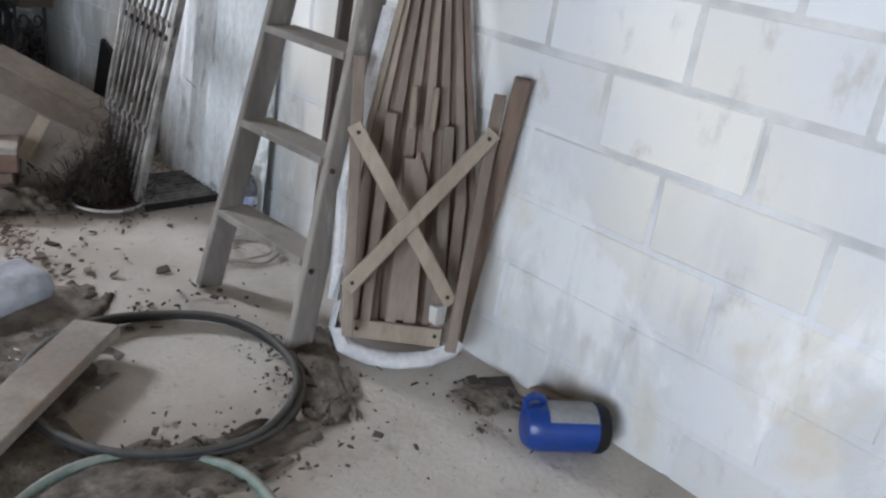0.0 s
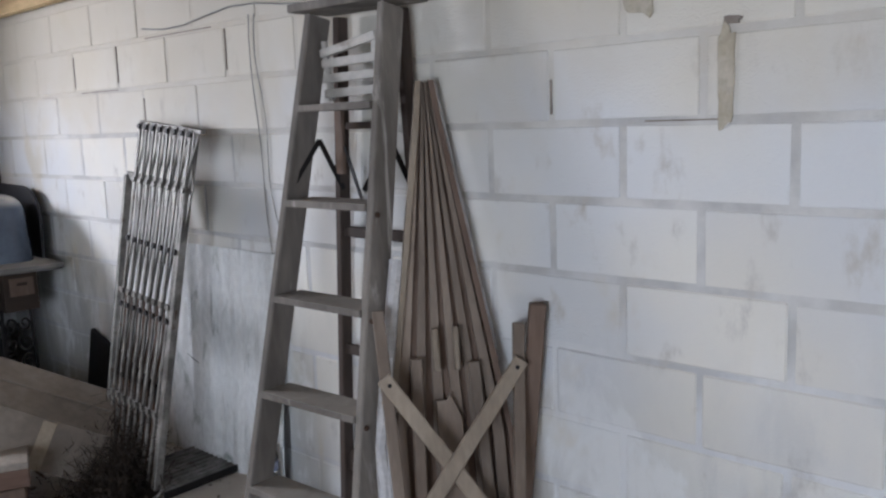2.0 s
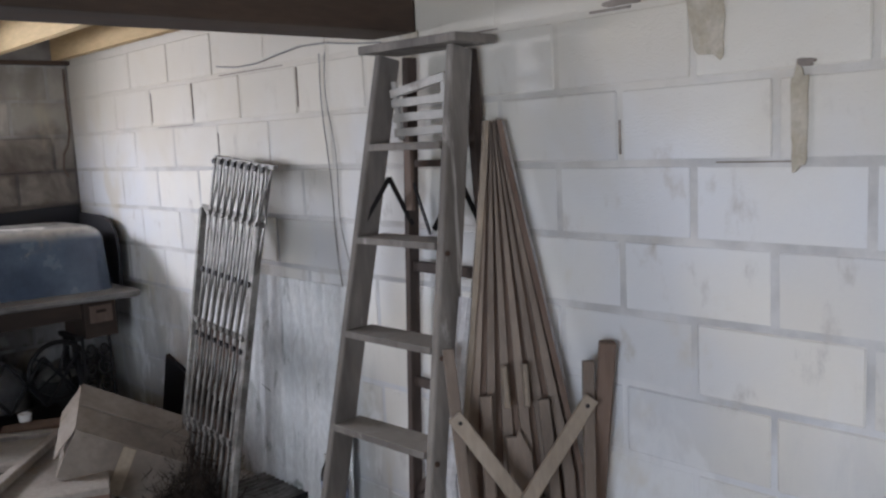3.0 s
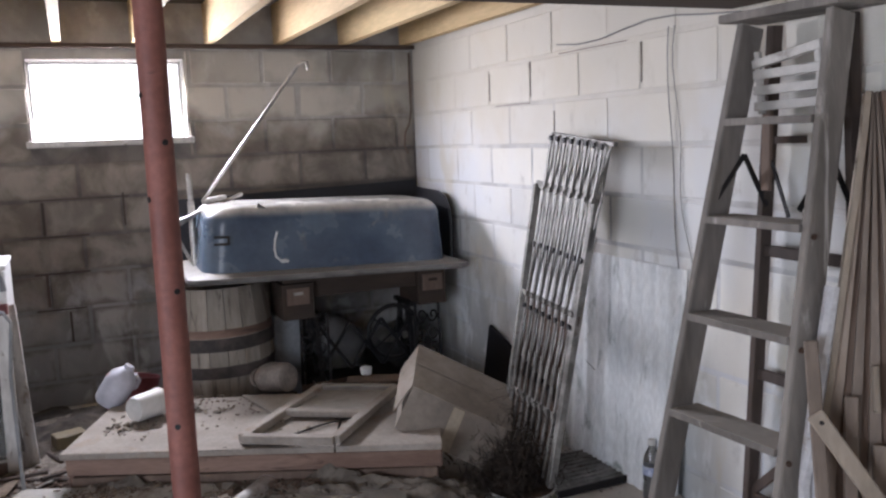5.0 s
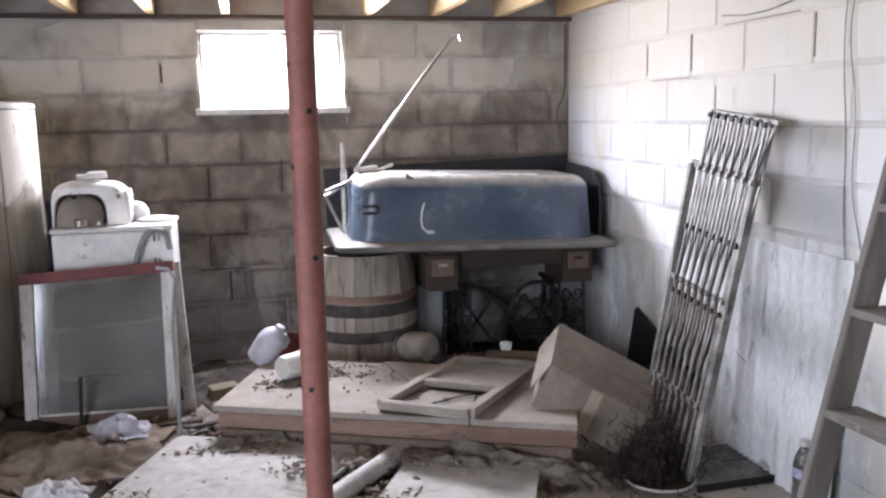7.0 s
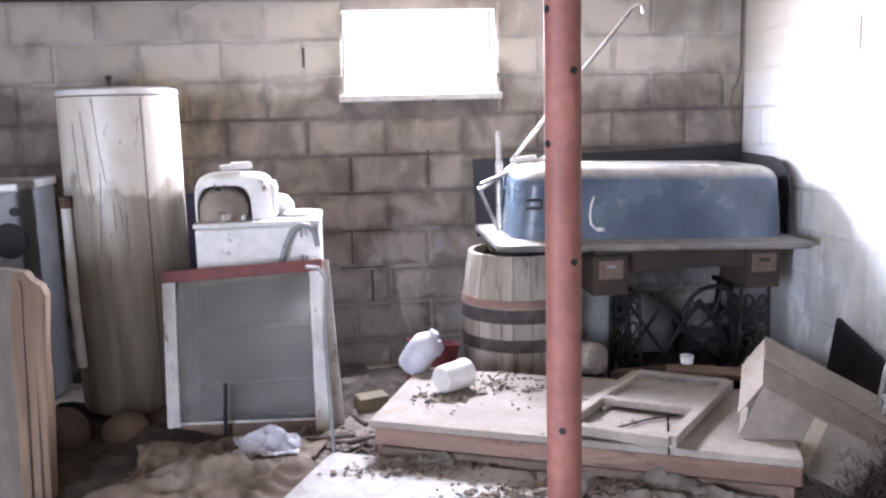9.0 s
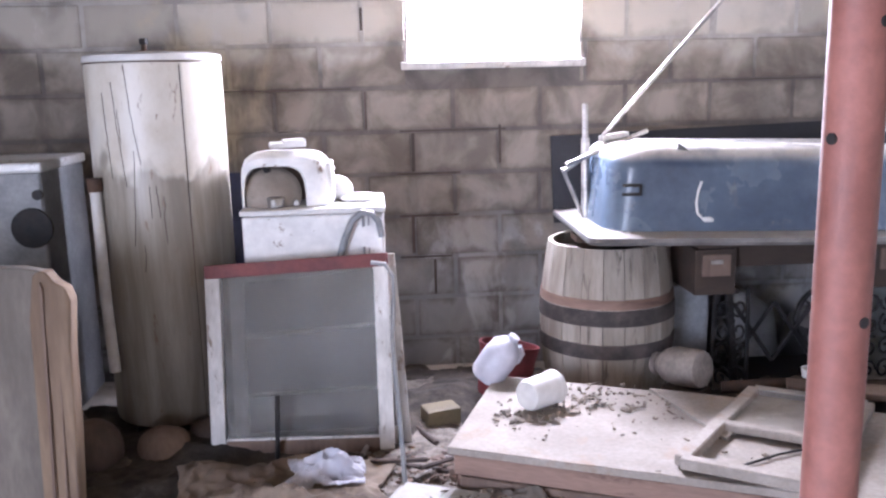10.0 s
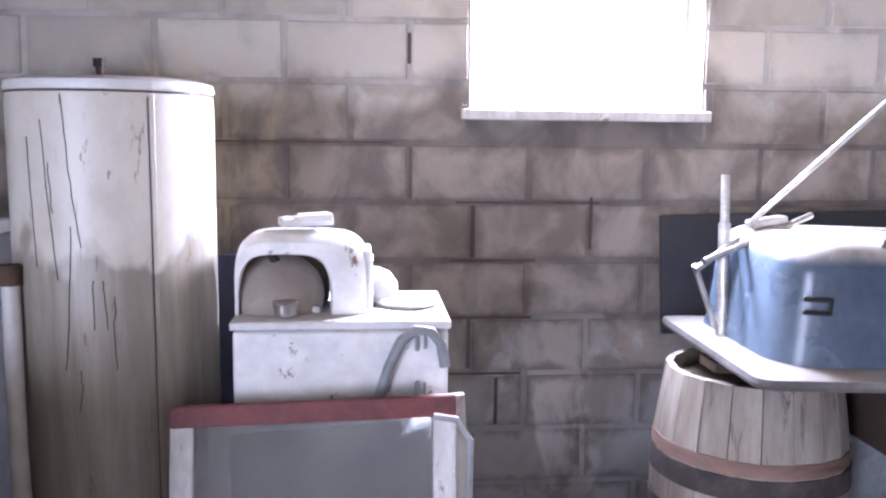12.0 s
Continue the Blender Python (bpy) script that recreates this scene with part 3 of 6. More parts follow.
def ironing_board():
    base = Vector((-0.27, -3.70, 0.012))
    up = Vector((0.21, 0.285, 1.5)).normalized()
    r = Vector((0.78, -0.63, 0)).normalized()
    r = (r - up * r.dot(up)).normalized()
    n = r.cross(up).normalized()          # towards the room
    if n.x > 0:
        n = -n
    ob = thing("ironing_board", base, "old wooden folding ironing board leaning nose up, slatted underside showing", "ironing board")

    def at(a, h, d=0.0):
        return base + r * a + up * h + n * d

    def half(h):
        return 0.165 if h < 0.5 else 0.165 * max(0.09, 1 - (h - 0.5) / 1.08)

    hs = [0.08 + 1.43 * i / 14 for i in range(15)]
    # Backing in a darker wood, so the slat gaps carry their shade as colour.
    board = [at(-half(h), h, -0.012) for h in hs] + [at(half(h), h, -0.012) for h in hs[::-1]]
    part("board", slab(board, -n * 0.015), POSTWOOD, ob, "board behind the slats, toned dark for the shaded gaps")
    for i in range(6):
        f0, f1 = -1 + i / 3 + 0.05, -1 + (i + 1) / 3 - 0.09
        d = 0.010 if i % 2 else 0.002
        o = [at(half(h) * f0, h, d) for h in hs] + [at(half(h) * f1, h, d) for h in hs[::-1]]
        part("slat", slab(o, -n * 0.012), SLAT, ob)
    for s in (-1, 1):
        o = [at(s * (half(h) - 0.004), h, 0.016) for h in hs] + [at(s * (half(h) + 0.012), h, 0.016) for h in hs[::-1]]
        part("edge_rail", slab(o, -n * 0.04), LEGWOOD if s < 0 else POSTWOOD, ob)
        cover = [at(s * (half(h) + (0.03 if s < 0 else 0.016)), h, 0.006 if s < 0 else -0.012) for h in (hs[1:10] if s < 0 else hs[6:])]
        part("cover_edge", tube([p + n * 0.004 * math.sin(i * 2.1) for i, p in enumerate(cover)], 0.020 if s < 0 else 0.009, 8), CLOTH, ob, "grubby white cloth cover edge", True)
    # padded square end, wrapped in the cover
    roll = [at(-0.178, 0.55, -0.005), at(-0.182, 0.3, -0.005), at(-0.178, 0.10, -0.005), at(-0.155, 0.045, 0.006), at(-0.09, 0.022, 0.012), at(0, 0.016, 0.014), at(0.09, 0.026, 0.012), at(0.15, 0.055, 0.008), at(0.172, 0.085, 0)]
    part("padded_end", rough(tube(roll, 0.026, 10), 0.007, 22), CLOTH, ob, "rolled white padding round the end", True)
    part("end_bar", span(at(-0.15, 0.105, 0.02), at(0.12, 0.095, 0.02), 0.055, 0.018, 0.003, up), LEGWOOD, ob)
    # folded legs: a wide frame and a crossed brace standing proud of the slats
    for a0, h0, a1, h1, d in ((-0.185, 0.86, -0.15, 0.10, 0.09), (0.195, 0.80, 0.14, 0.08, 0.105), (-0.085, 0.72, -0.105, 0.13, 0.03), (0.075, 0.7, 0.10, 0.13, 0.03), (-0.02, 0.6, -0.03, 0.13, 0.02)):
        part("leg", rough(span(at(a0, h0, d), at(a1, h1, d), 0.032, 0.02, 0.003, r), 0.002, 6), SLAT, ob)
    part("cross_brace", span(at(-0.185, 0.68, 0.115), at(0.13, 0.215, 0.10), 0.042, 0.014, 0.003, r), LEGWOOD, ob)
    part("cross_brace", span(at(0.19, 0.70, 0.13), at(-0.165, 0.235, 0.115), 0.042, 0.014, 0.003, r), LEGWOOD, ob)
    for a in (-0.03, 0.03):
        part("hinge_block", rough(span(at(a, 0.80, 0.03), at(a * 0.9, 0.68, 0.035), 0.016, 0.018, 0.003, r), 0.003, 20), LEGWOOD, ob)
    part("centre_tongue", rough(slab([at(-0.03, 0.55, 0.03), at(0.0, 0.62, 0.03), at(0.03, 0.55, 0.03), at(0.04, 0.14, 0.03), at(-0.035, 0.14, 0.03)], -n * 0.012), 0.002, 8), SLAT, ob)
    part("wedge", rough(box(Matrix.Translation(at(0.1, 0.17, 0.04)), 0.04, 0.03, 0.06, 0.006), 0.006, 20), FRAMEWHITE, ob)
    for a, h, d in ((-0.17, 0.66, 0.122), (0.175, 0.68, 0.137), (0.115, 0.235, 0.108), (-0.15, 0.255, 0.122), (-0.125, 0.105, 0.031), (0.1, 0.1, 0.031)):
        part("screw", rod(at(a, h, d - 0.004), at(a, h, d + 0.002), 0.006, 8), IRON, ob)


ironing_board()
solid("wooden_stick", rough(span((-0.055, -3.715, 0.0), (-0.045, -3.80, 0.87), 0.046, 0.034, 0.004, (0.7, -0.7, 0)), 0.002, 5), POSTWOOD,
      "brown square stick leaning upright on the wall beside the board", "stick")


def folding_gate():
    br, bl = Vector((-0.40, -2.27, 0.03)), Vector((-0.36, -1.79, 0.03))
    tr, tl = Vector((-0.175, -2.28, 1.15)), Vector((-0.15, -1.79, 1.19))
    ob = thing("folding_gate", (-0.38, -2.03, 0.0), "folded steel lattice gate leaning on the block wall", "gate")
    n = (tl - br).cross(tr - br).normalized()
    if n.x > 0:
        n = -n

    def at(u, v, d=0.0):
        return bl.lerp(br, u).lerp(tl.lerp(tr, u), v) + n * d

    side = (br - bl).normalized()
    for u, w in ((0.0, 0.024), (1.0, 0.034)):
        part("stile", span(at(u, 0), at(u, 1.0), w, 0.03, 0.003, side), STEEL, ob)
    part("rail", span(at(0, 1.0), at(1, 1.0), 0.03, 0.012, 0.002), STEEL, ob)
    part("rail", span(at(0, 0.02), at(1, 0.02), 0.03, 0.012, 0.002), RUST, ob)
    top = 1.19
    for i in range(8):
        u = 0.08 + 0.82 * i / 7
        # flat channel, folded from two strips with a dark slot between
        part("picket", joined(span(at(u - 0.004, 0.02, 0.014), at(u + 0.125, top, 0.014), 0.017, 0.007, 0.001, side),
                              span(at(u + 0.034, 0.02, -0.008), at(u + 0.16, top, -0.008), 0.012, 0.007, 0.001, side)), STEEL, ob)
    # folded scissor strips crossing steeply between the pickets
    for v0, v1 in ((0.03, 0.30), (0.30, 0.60), (0.60, 0.99), (0.99, 1.185)):
        for i in range(8):
            u0 = 0.075 + 0.82 * i / 7 + 0.11 * v0
            for a, b, d in ((u0 - 0.02, u0 + 0.075, 0.003), (u0 + 0.075, u0 - 0.02, -0.002)):
                part("lattice_link", span(at(a, v0, d), at(b + 0.11 * (v1 - v0), v1, d), 0.013, 0.004, 0, side), RUST if v0 < 0.5 else STEEL, ob)
    for v in (0.24, 0.555, 0.60, 0.785, 0.99, 1.175):
        for i in range(8):
            u = 0.085 + 0.82 * i / 7 + 0.105 * v
            part("rivet", rod(at(u, v, 0.016), at(u, v, 0.026), 0.011, 8), STEEL if v in (0.24, 0.60, 0.99) else IRON, ob)
    part("top_bar", span(at(0.17, top), at(1.15, top), 0.016, 0.02, 0.001), STEEL, ob)
    for v in (0.24, 0.60):
        part("cross_strip", span(at(0.02, v, 0.008), at(0.98, v, 0.008), 0.020, 0.006, 0.001), STEEL, ob)


folding_gate()


def corrugated(y0, y1, z1, x0, x1, waves):
    bm = bmesh.new()
    rows = []
    for j in range(9):
        f = j / 8
        rows.append([bm.verts.new((x0 + (x1 - x0) * f + 0.0032 * math.sin(i * math.pi * waves * 2 / 120), y0 + (y1 - y0) * i / 120, z1 * f)) for i in range(121)])
    for p, q in zip(rows, rows[1:]):
        for i in range(120):
            bm.faces.new((p[i], p[i + 1], q[i + 1], q[i]))
    out = bmesh.ops.extrude_face_region(bm, geom=bm.faces[:])
    bmesh.ops.translate(bm, verts=[g for g in out["geom"] if isinstance(g, bmesh.types.BMVert)], vec=(0.003, 0, 0))
    return bm


solid("corrugated_sheet", corrugated(-2.62, -1.75, 0.90, -0.07, -0.02, 11), FOIL, "pale corrugated sheet streaked with mould leaning on the wall", "sheet", smooth=True)

tray = thing("ribbed_tray", (-0.21, -2.13, 0), "low ribbed dark-edged metal tray on the floor", "tray")
part("tray_pan", slab([(-0.40, -2.32, 0.012), (-0.06, -2.31, 0.012), (-0.04, -1.98, 0.012), (-0.34, -1.96, 0.012)], (0, 0, 0.012), 0.002), STEEL, tray)
part("front_edge", span((-0.40, -2.325, 0.018), (-0.06, -2.315, 0.018), 0.03, 0.008), IRON, tray)
for i in range(9):
    y = -2.28 + 0.035 * i
    part("rib", span((-0.385, y, 0.027), (-0.07, y + 0.005, 0.027), 0.01, 0.008, 0.002), STEEL, tray)

# wires down the wall
def wire(name, y, z0, z1, sway, label):
    pts = [(-0.012, y + sway * math.sin(i * 0.9) - 0.09 * (i / 12) ** 2, z0 + (z1 - z0) * i / 12) for i in range(13)]
    solid(name, tube(pts, 0.0019, 6), WIRE, label, "cable", "hanging cables")


wire("hanging_cable", -2.51, 1.77, 0.70, 0.008, "thin grey cable hanging down the block wall")
wire("hanging_cable", -2.545, 1.77, 0.90, 0.014, "thin grey cable hanging loose beside another")
solid("strung_wire", tube([(-0.012, -1.75 - 0.16 * i, 1.79 - 0.02 * math.sin(i * 1.1)) for i in range(8)], 0.003, 6), WIRE, "thin wire strung along the top of the block wall", "cable", "hanging cables")

solid("corner_cable", tube([(-0.03, -0.02, 1.93), (-0.032, -0.02, 1.72), (-0.03, -0.022, 1.58), (-0.045, -0.025, 1.50), (-0.075, -0.022, 1.44), (-0.082, -0.02, 1.36), (-0.06, -0.02, 1.31)], 0.006, 8), POSTWOOD, "short brown cable looped down in the wall corner", "cable", smooth=True)

# blue jug lying at the wall foot
jug = thing("oil_jug", (-0.15, -4.23, 0.0), "blue plastic oil jug with grey label lying on its side", "jug")
ax0, ax1 = Vector((-0.215, -4.185, 0.068)), Vector((-0.082, -4.272, 0.066))
d = (ax1 - ax0).normalized()
turn = Vector((0, 0, 1)).rotation_difference(d).to_matrix().to_4x4()
part("body", lathe([(0.02, -0.03), (0.048, -0.028), (0.060, -0.012), (0.064, 0.01), (0.064, 0.16), (0.060, 0.165)], ax0, 28, turn), BLUE, jug, "", True)
side = d.cross(Vector((0, 0, 1))).normalized()
over = side.cross(d).normalized()
arc = [side * math.cos(radians(a)) + over * math.sin(radians(a)) for a in range(42, 203, 10)]
bm = bmesh.new()
rows = [[bm.verts.new(ax0 + d * h + e * k) for e in arc] for h, k in ((0.022, 0.0650), (0.022, 0.0662), (0.152, 0.0662), (0.152, 0.0650))]
for p, q in zip(rows, rows[1:]):
    for i in range(len(arc) - 1):
        bm.faces.new((p[i], p[i + 1], q[i + 1], q[i]))
part("label", bm, GREYLABEL, jug, "dull grey label round the upper side", True)
part("base", lathe([(0.062, 0.155), (0.066, 0.158), (0.066, 0.178), (0.058, 0.19), (0.03, 0.192)], ax0, 28, turn), IRON, jug, "black base", True)
grip = [ax0 + d * h + over * k - side * 0.02 for h, k in ((-0.026, 0.03), (-0.03, 0.062), (-0.012, 0.078), (0.008, 0.074), (0.022, 0.056))]
part("handle", tube(grip, 0.011, 8), BLUE, jug, "", True)
solid("broken_brick", rough(box(pose(-0.05, -4.12, 0.035, 0, 14, 12), 0.07, 0.15, 0.06, 0.008), 0.006, 14), POSTWOOD, "dark broken brick between jug and wall", "brick")


def water_bottle(x, y, label):
    ob = thing("water_bottle", (x, y, 0.0), label, "bottle", "water bottles at the wall")
    c = (x, y, 0.003)
    part("body", lathe([(0.030, 0), (0.034, 0.01), (0.034, 0.06), (0.031, 0.07), (0.034, 0.08), (0.034, 0.145), (0.028, 0.175), (0.013, 0.205), (0.013, 0.222)], c, 20), BOTTLE, ob, "", True)
    part("label", lathe([(0.0345, 0.100), (0.0352, 0.102), (0.0352, 0.132), (0.0345, 0.134)], c, 20), LABELBLUE, ob, "blue and white paper label", True)
    part("cap", rod((x, y, 0.218), (x, y, 0.238), 0.0155, 14), CREAM, ob)


water_bottle(-0.115, -2.60, "clear plastic water bottle with blue label")
water_bottle(-0.08, -2.49, "clear plastic water bottle with worn label")

# rings of hose and wire on the floor
def ring(name, cx, cy, rx, ry, turn, r, z, mat, label, a0=0, a1=360, wob=0.012):
    n = 48
    pts = []
    for i in range(n + (0 if a1 - a0 == 360 else 1)):
        a = radians(a0 + (a1 - a0) * i / n)
        p = Vector((rx * math.cos(a), ry * math.sin(a), 0))
        p.rotate(Euler((0, 0, radians(turn))))
        w = 1 + wob * math.sin(3 * a + 1)
        pts.append((cx + p.x * w, cy + p.y * w, z + r + 0.004 * math.sin(5 * a)))
    return solid(name, tube(pts, r, 10, a1 - a0 == 360), mat, label, "hose" if "hose" in name else "wire", smooth=True)


ring("coiled_hose", -0.86, -3.46, 0.345, 0.36, 20, 0.014, 0.004, RUBBER, "stiff black hose lying in a wide ring on the floor")
ring("coiled_hose", -0.868, -3.465, 0.34, 0.35, 12, 0.011, 0.022, RUBBER, "second turn of black hose resting on the first ring")
ring("green_hose", -1.17, -3.99, 0.28, 0.29, 0, 0.013, 0.004, GREENHOSE, "faded green garden hose curving over the floor", -60, 200)
ring("wire_coil", -0.235, -2.82, 0.115, 0.10, 0, 0.004, 0.004, WIRE, "small coil of pale wire on the floor under the ladder")
ring("wire_coil", -0.225, -2.79, 0.13, 0.09, 30, 0.004, 0.010, CHROME, "small coil of pale wire on the floor under the ladder")
solid("plank", rough(slab([(-0.98, -3.15, 0.042), (-0.89, -3.24, 0.042), (-1.39, -3.68, 0.042), (-1.48, -3.59, 0.042)], (0, 0, 0.034), 0.004), 0.003, 6), DECK, "short worn greyish plank lying across the hose", "plank")
jm = pose(-1.08, -2.86, 0.055, 4, -3, 22)
gallon = thing("gallon_jug", (-1.08, -2.86, 0.0), "large empty translucent plastic jug lying on its side", "jug")
part("body", rough(box(jm, 0.26, 0.16, 0.105, 0.04, 5), 0.022, 9), MILKY, gallon, "", True)
part("neck", rod(jm @ Vector((-0.13, -0.03, 0.0)), jm @ Vector((-0.175, -0.035, -0.005)), 0.024, 16), MILKY, gallon, "", True)
part("cap", rod(jm @ Vector((-0.165, -0.035, -0.004)), jm @ Vector((-0.185, -0.036, -0.006)), 0.028, 16), CREAM, gallon, "", True)

# ---- the corner under the window ----
def steel_post():
    x, y = -1.838, -3.12
    ob = thing("steel_post", (x, y, 0), "red-brown painted steel jack post under the girder", "post")
    part("tube", rod((x, y, 0.01), (x, y, 1.74), 0.031, 24), REDPOST, ob, "", True)
    part("base_plate", box(Matrix.Translation((x, y, 0.006)), 0.14, 0.14, 0.012, 0.002), RUST, ob)
    part("head_plate", box(Matrix.Translation((x, y + 0.06, 1.775)), 0.16, 0.22, 0.014, 0.002), RUST, ob)
    part("screw", rod((x, y, 1.72), (x, y, 1.77), 0.018, 12), RUST, ob)
    for z, a in ((1.30, 200), (1.30, 20), (1.42, 290), (1.52, 200), (1.1, 290), (0.8, 250)):
        c = Vector((math.cos(radians(a)), math.sin(radians(a)), 0))
        part("pin_hole", rod(Vector((x, y, z)) + c * 0.028, Vector((x, y, z)) + c * 0.0325, 0.0065, 12), IRON, ob, "dark pin hole")


steel_post()


def bathtub():
    ob = thing("bathtub", (-0.8, -0.5, 0.72), "blue enamel bathtub turned upside down on a barrel, dusty on top", "bathtub")
    tilt = Matrix.Translation((-0.80, -0.50, 0.755)) @ Matrix.Rotation(radians(1.6), 4, 'Y') @ Matrix.Rotation(radians(-1.5), 4, 'Z')

    def outline(hx, hy, rr, z, seg=10, shift=0.0):
        pts = []
        for cx, cy, a0 in ((1, 1, 0), (-1, 1, 90), (-1, -1, 180), (1, -1, 270)):
            for i in range(seg + 1):
                a = radians(a0 + 90 * i / seg)
                pts.append(Vector((cx * (hx - rr) + rr * math.cos(a) + shift, cy * (hy - rr) + rr * math.sin(a), z)))
        return pts

    def loft(rings, mat, name, label=""):
        bm = bmesh.new()
        vs = [[bm.verts.new(tilt @ p) for p in ring] for ring in rings]
        n = len(vs[0])
        for p, q in zip(vs, vs[1:]):
            for i in range(n):
                bm.faces.new((p[i], p[(i + 1) % n], q[(i + 1) % n], q[i]))
        bm.faces.new(vs[-1])
        return part(name, bm, mat, ob, label, True)

    body = [outline(0.655, 0.325, 0.13, 0.0), outline(0.650, 0.320, 0.13, 0.03)]
    for i in range(8):
        a = radians(90 * i / 7)
        body.append(outline(0.638 - 0.085 * (1 - math.cos(a)) - 0.006, 0.312 - 0.085 * (1 - math.cos(a)) - 0.008, 0.13 - 0.03 * (1 - math.cos(a)), 0.25 + 0.088 * math.sin(a)))
    loft(body, TUBBLUE, "basin")
    rim = [outline(0.735, 0.40, 0.05, -0.032), outline(0.742, 0.407, 0.05, -0.02), outline(0.738, 0.402, 0.05, -0.004), outline(0.70, 0.365, 0.10, 0.004), outline(0.66, 0.33, 0.13, 0.010)]
    loft(rim, TUBRIM, "rim", "dusty flared rim")
    part("bracket", joined(span(tilt @ Vector((-0.60, -0.315, 0.19)), tilt @ Vector((-0.53, -0.325, 0.19)), 0.012, 0.01), span(tilt @ Vector((-0.60, -0.315, 0.155)), tilt @ Vector((-0.53, -0.325, 0.155)), 0.012, 0.01),
                           span(tilt @ Vector((-0.53, -0.325, 0.15)), tilt @ Vector((-0.53, -0.325, 0.195)), 0.01, 0.01)), IRON, ob, "small black bracket")
    # Crescent highlight of a dent, built as thin white shapes.
    glint = [tilt @ Vector(v) for v in ((-0.287, -0.3165, 0.205), (-0.300, -0.3185, 0.165), (-0.305, -0.3205, 0.12), (-0.298, -0.3215, 0.08), (-0.275, -0.3225, 0.058), (-0.235, -0.3225, 0.052))]
    part("chip", tube([p + Vector((0, 0.0025, 0)) for p in glint], 0.0055, 8), WHITE, ob, "white crescent highlight modelled on the dented enamel", True)
    part("chip", lathe([(0.003, -0.02), (0.010, -0.012), (0.011, 0.012), (0.003, 0.022)], (0, 0, 0), 10, tilt @ pose(-0.258, -0.3195, 0.056, 0, 90, 0)), WHITE, ob, "white crescent highlight modelled on the dented enamel", True)
    part("lug", slab([tilt @ Vector(v) for v in ((-0.375, -0.262, 0.322), (-0.325, -0.270, 0.315), (-0.372, -0.275, 0.350))], tilt.to_3x3() @ Vector((0, 0.012, 0.004)), 0.001), TUBRIM, ob)
    # waste pipes left hanging on the end
    part("riser_pipe", rod((-1.45, -0.42, 0.80), (-1.447, -0.38, 1.265), 0.013, 12), CHROME, ob, "", True)
    part("riser_collar", rod((-1.450, -0.418, 0.84), (-1.448, -0.393, 1.12), 0.0185, 14), CHROME, ob, "", True)
    part("riser_foot", rod((-1.45, -0.42, 0.775), (-1.45, -0.42, 0.85), 0.021, 12), CHROME, ob, "", True)
    part("cross_pipe", rod((-1.56, -0.52, 1.02), (-1.18, -0.40, 1.145), 0.010, 10), CHROME, ob, "", True)
    part("cross_pipe", rod((-1.56, -0.46, 0.985), (-1.30, -0.36, 1.13), 0.010, 10), CHROME, ob, "", True)
    part("cross_pipe", rod((-1.56, -0.45, 1.0), (-1.47, -0.42, 0.80), 0.009, 10), CHROME, ob, "", True)
    part("valve_body", box(pose(-1.33, -0.42, 1.125, 0, -6, 15), 0.13, 0.045, 0.03, 0.01), CHROME, ob)
    part("shower_pipe", tube([(-1.385, -0.44, 1.13), (-1.18, -0.70, 1.45), (-0.978, -0.975, 1.772), (-0.957, -0.99, 1.787), (-0.94, -0.995, 1.785), (-0.933, -0.995, 1.75)], 0.0085, 10), CHROME, ob, "long thin slanting shower pipe", True)


bathtub()
solid("black_board", rough(box(pose(-0.77, -0.050, 0.925, -4, -1.5, 0), 1.5, 0.022, 0.41, 0.004), 0.002, 4), BLACKPANEL, "long black board standing on the table behind the tub", "board")
# Flat black outline at the tub's right end, standing on the rim.
edge = [(-0.085, -0.14, 0.735), (-0.09, -0.68, 0.735), (-0.085, -0.68, 0.92), (-0.08, -0.65, 1.01), (-0.075, -0.58, 1.075), (-0.073, -0.47, 1.10), (-0.07, -0.14, 1.11)]
solid("round_shouldered_panel", slab(edge, (0.018, 0, 0), 0.003), BLACKPANEL, "black round-shouldered flat shape standing on the tub rim", "panel")


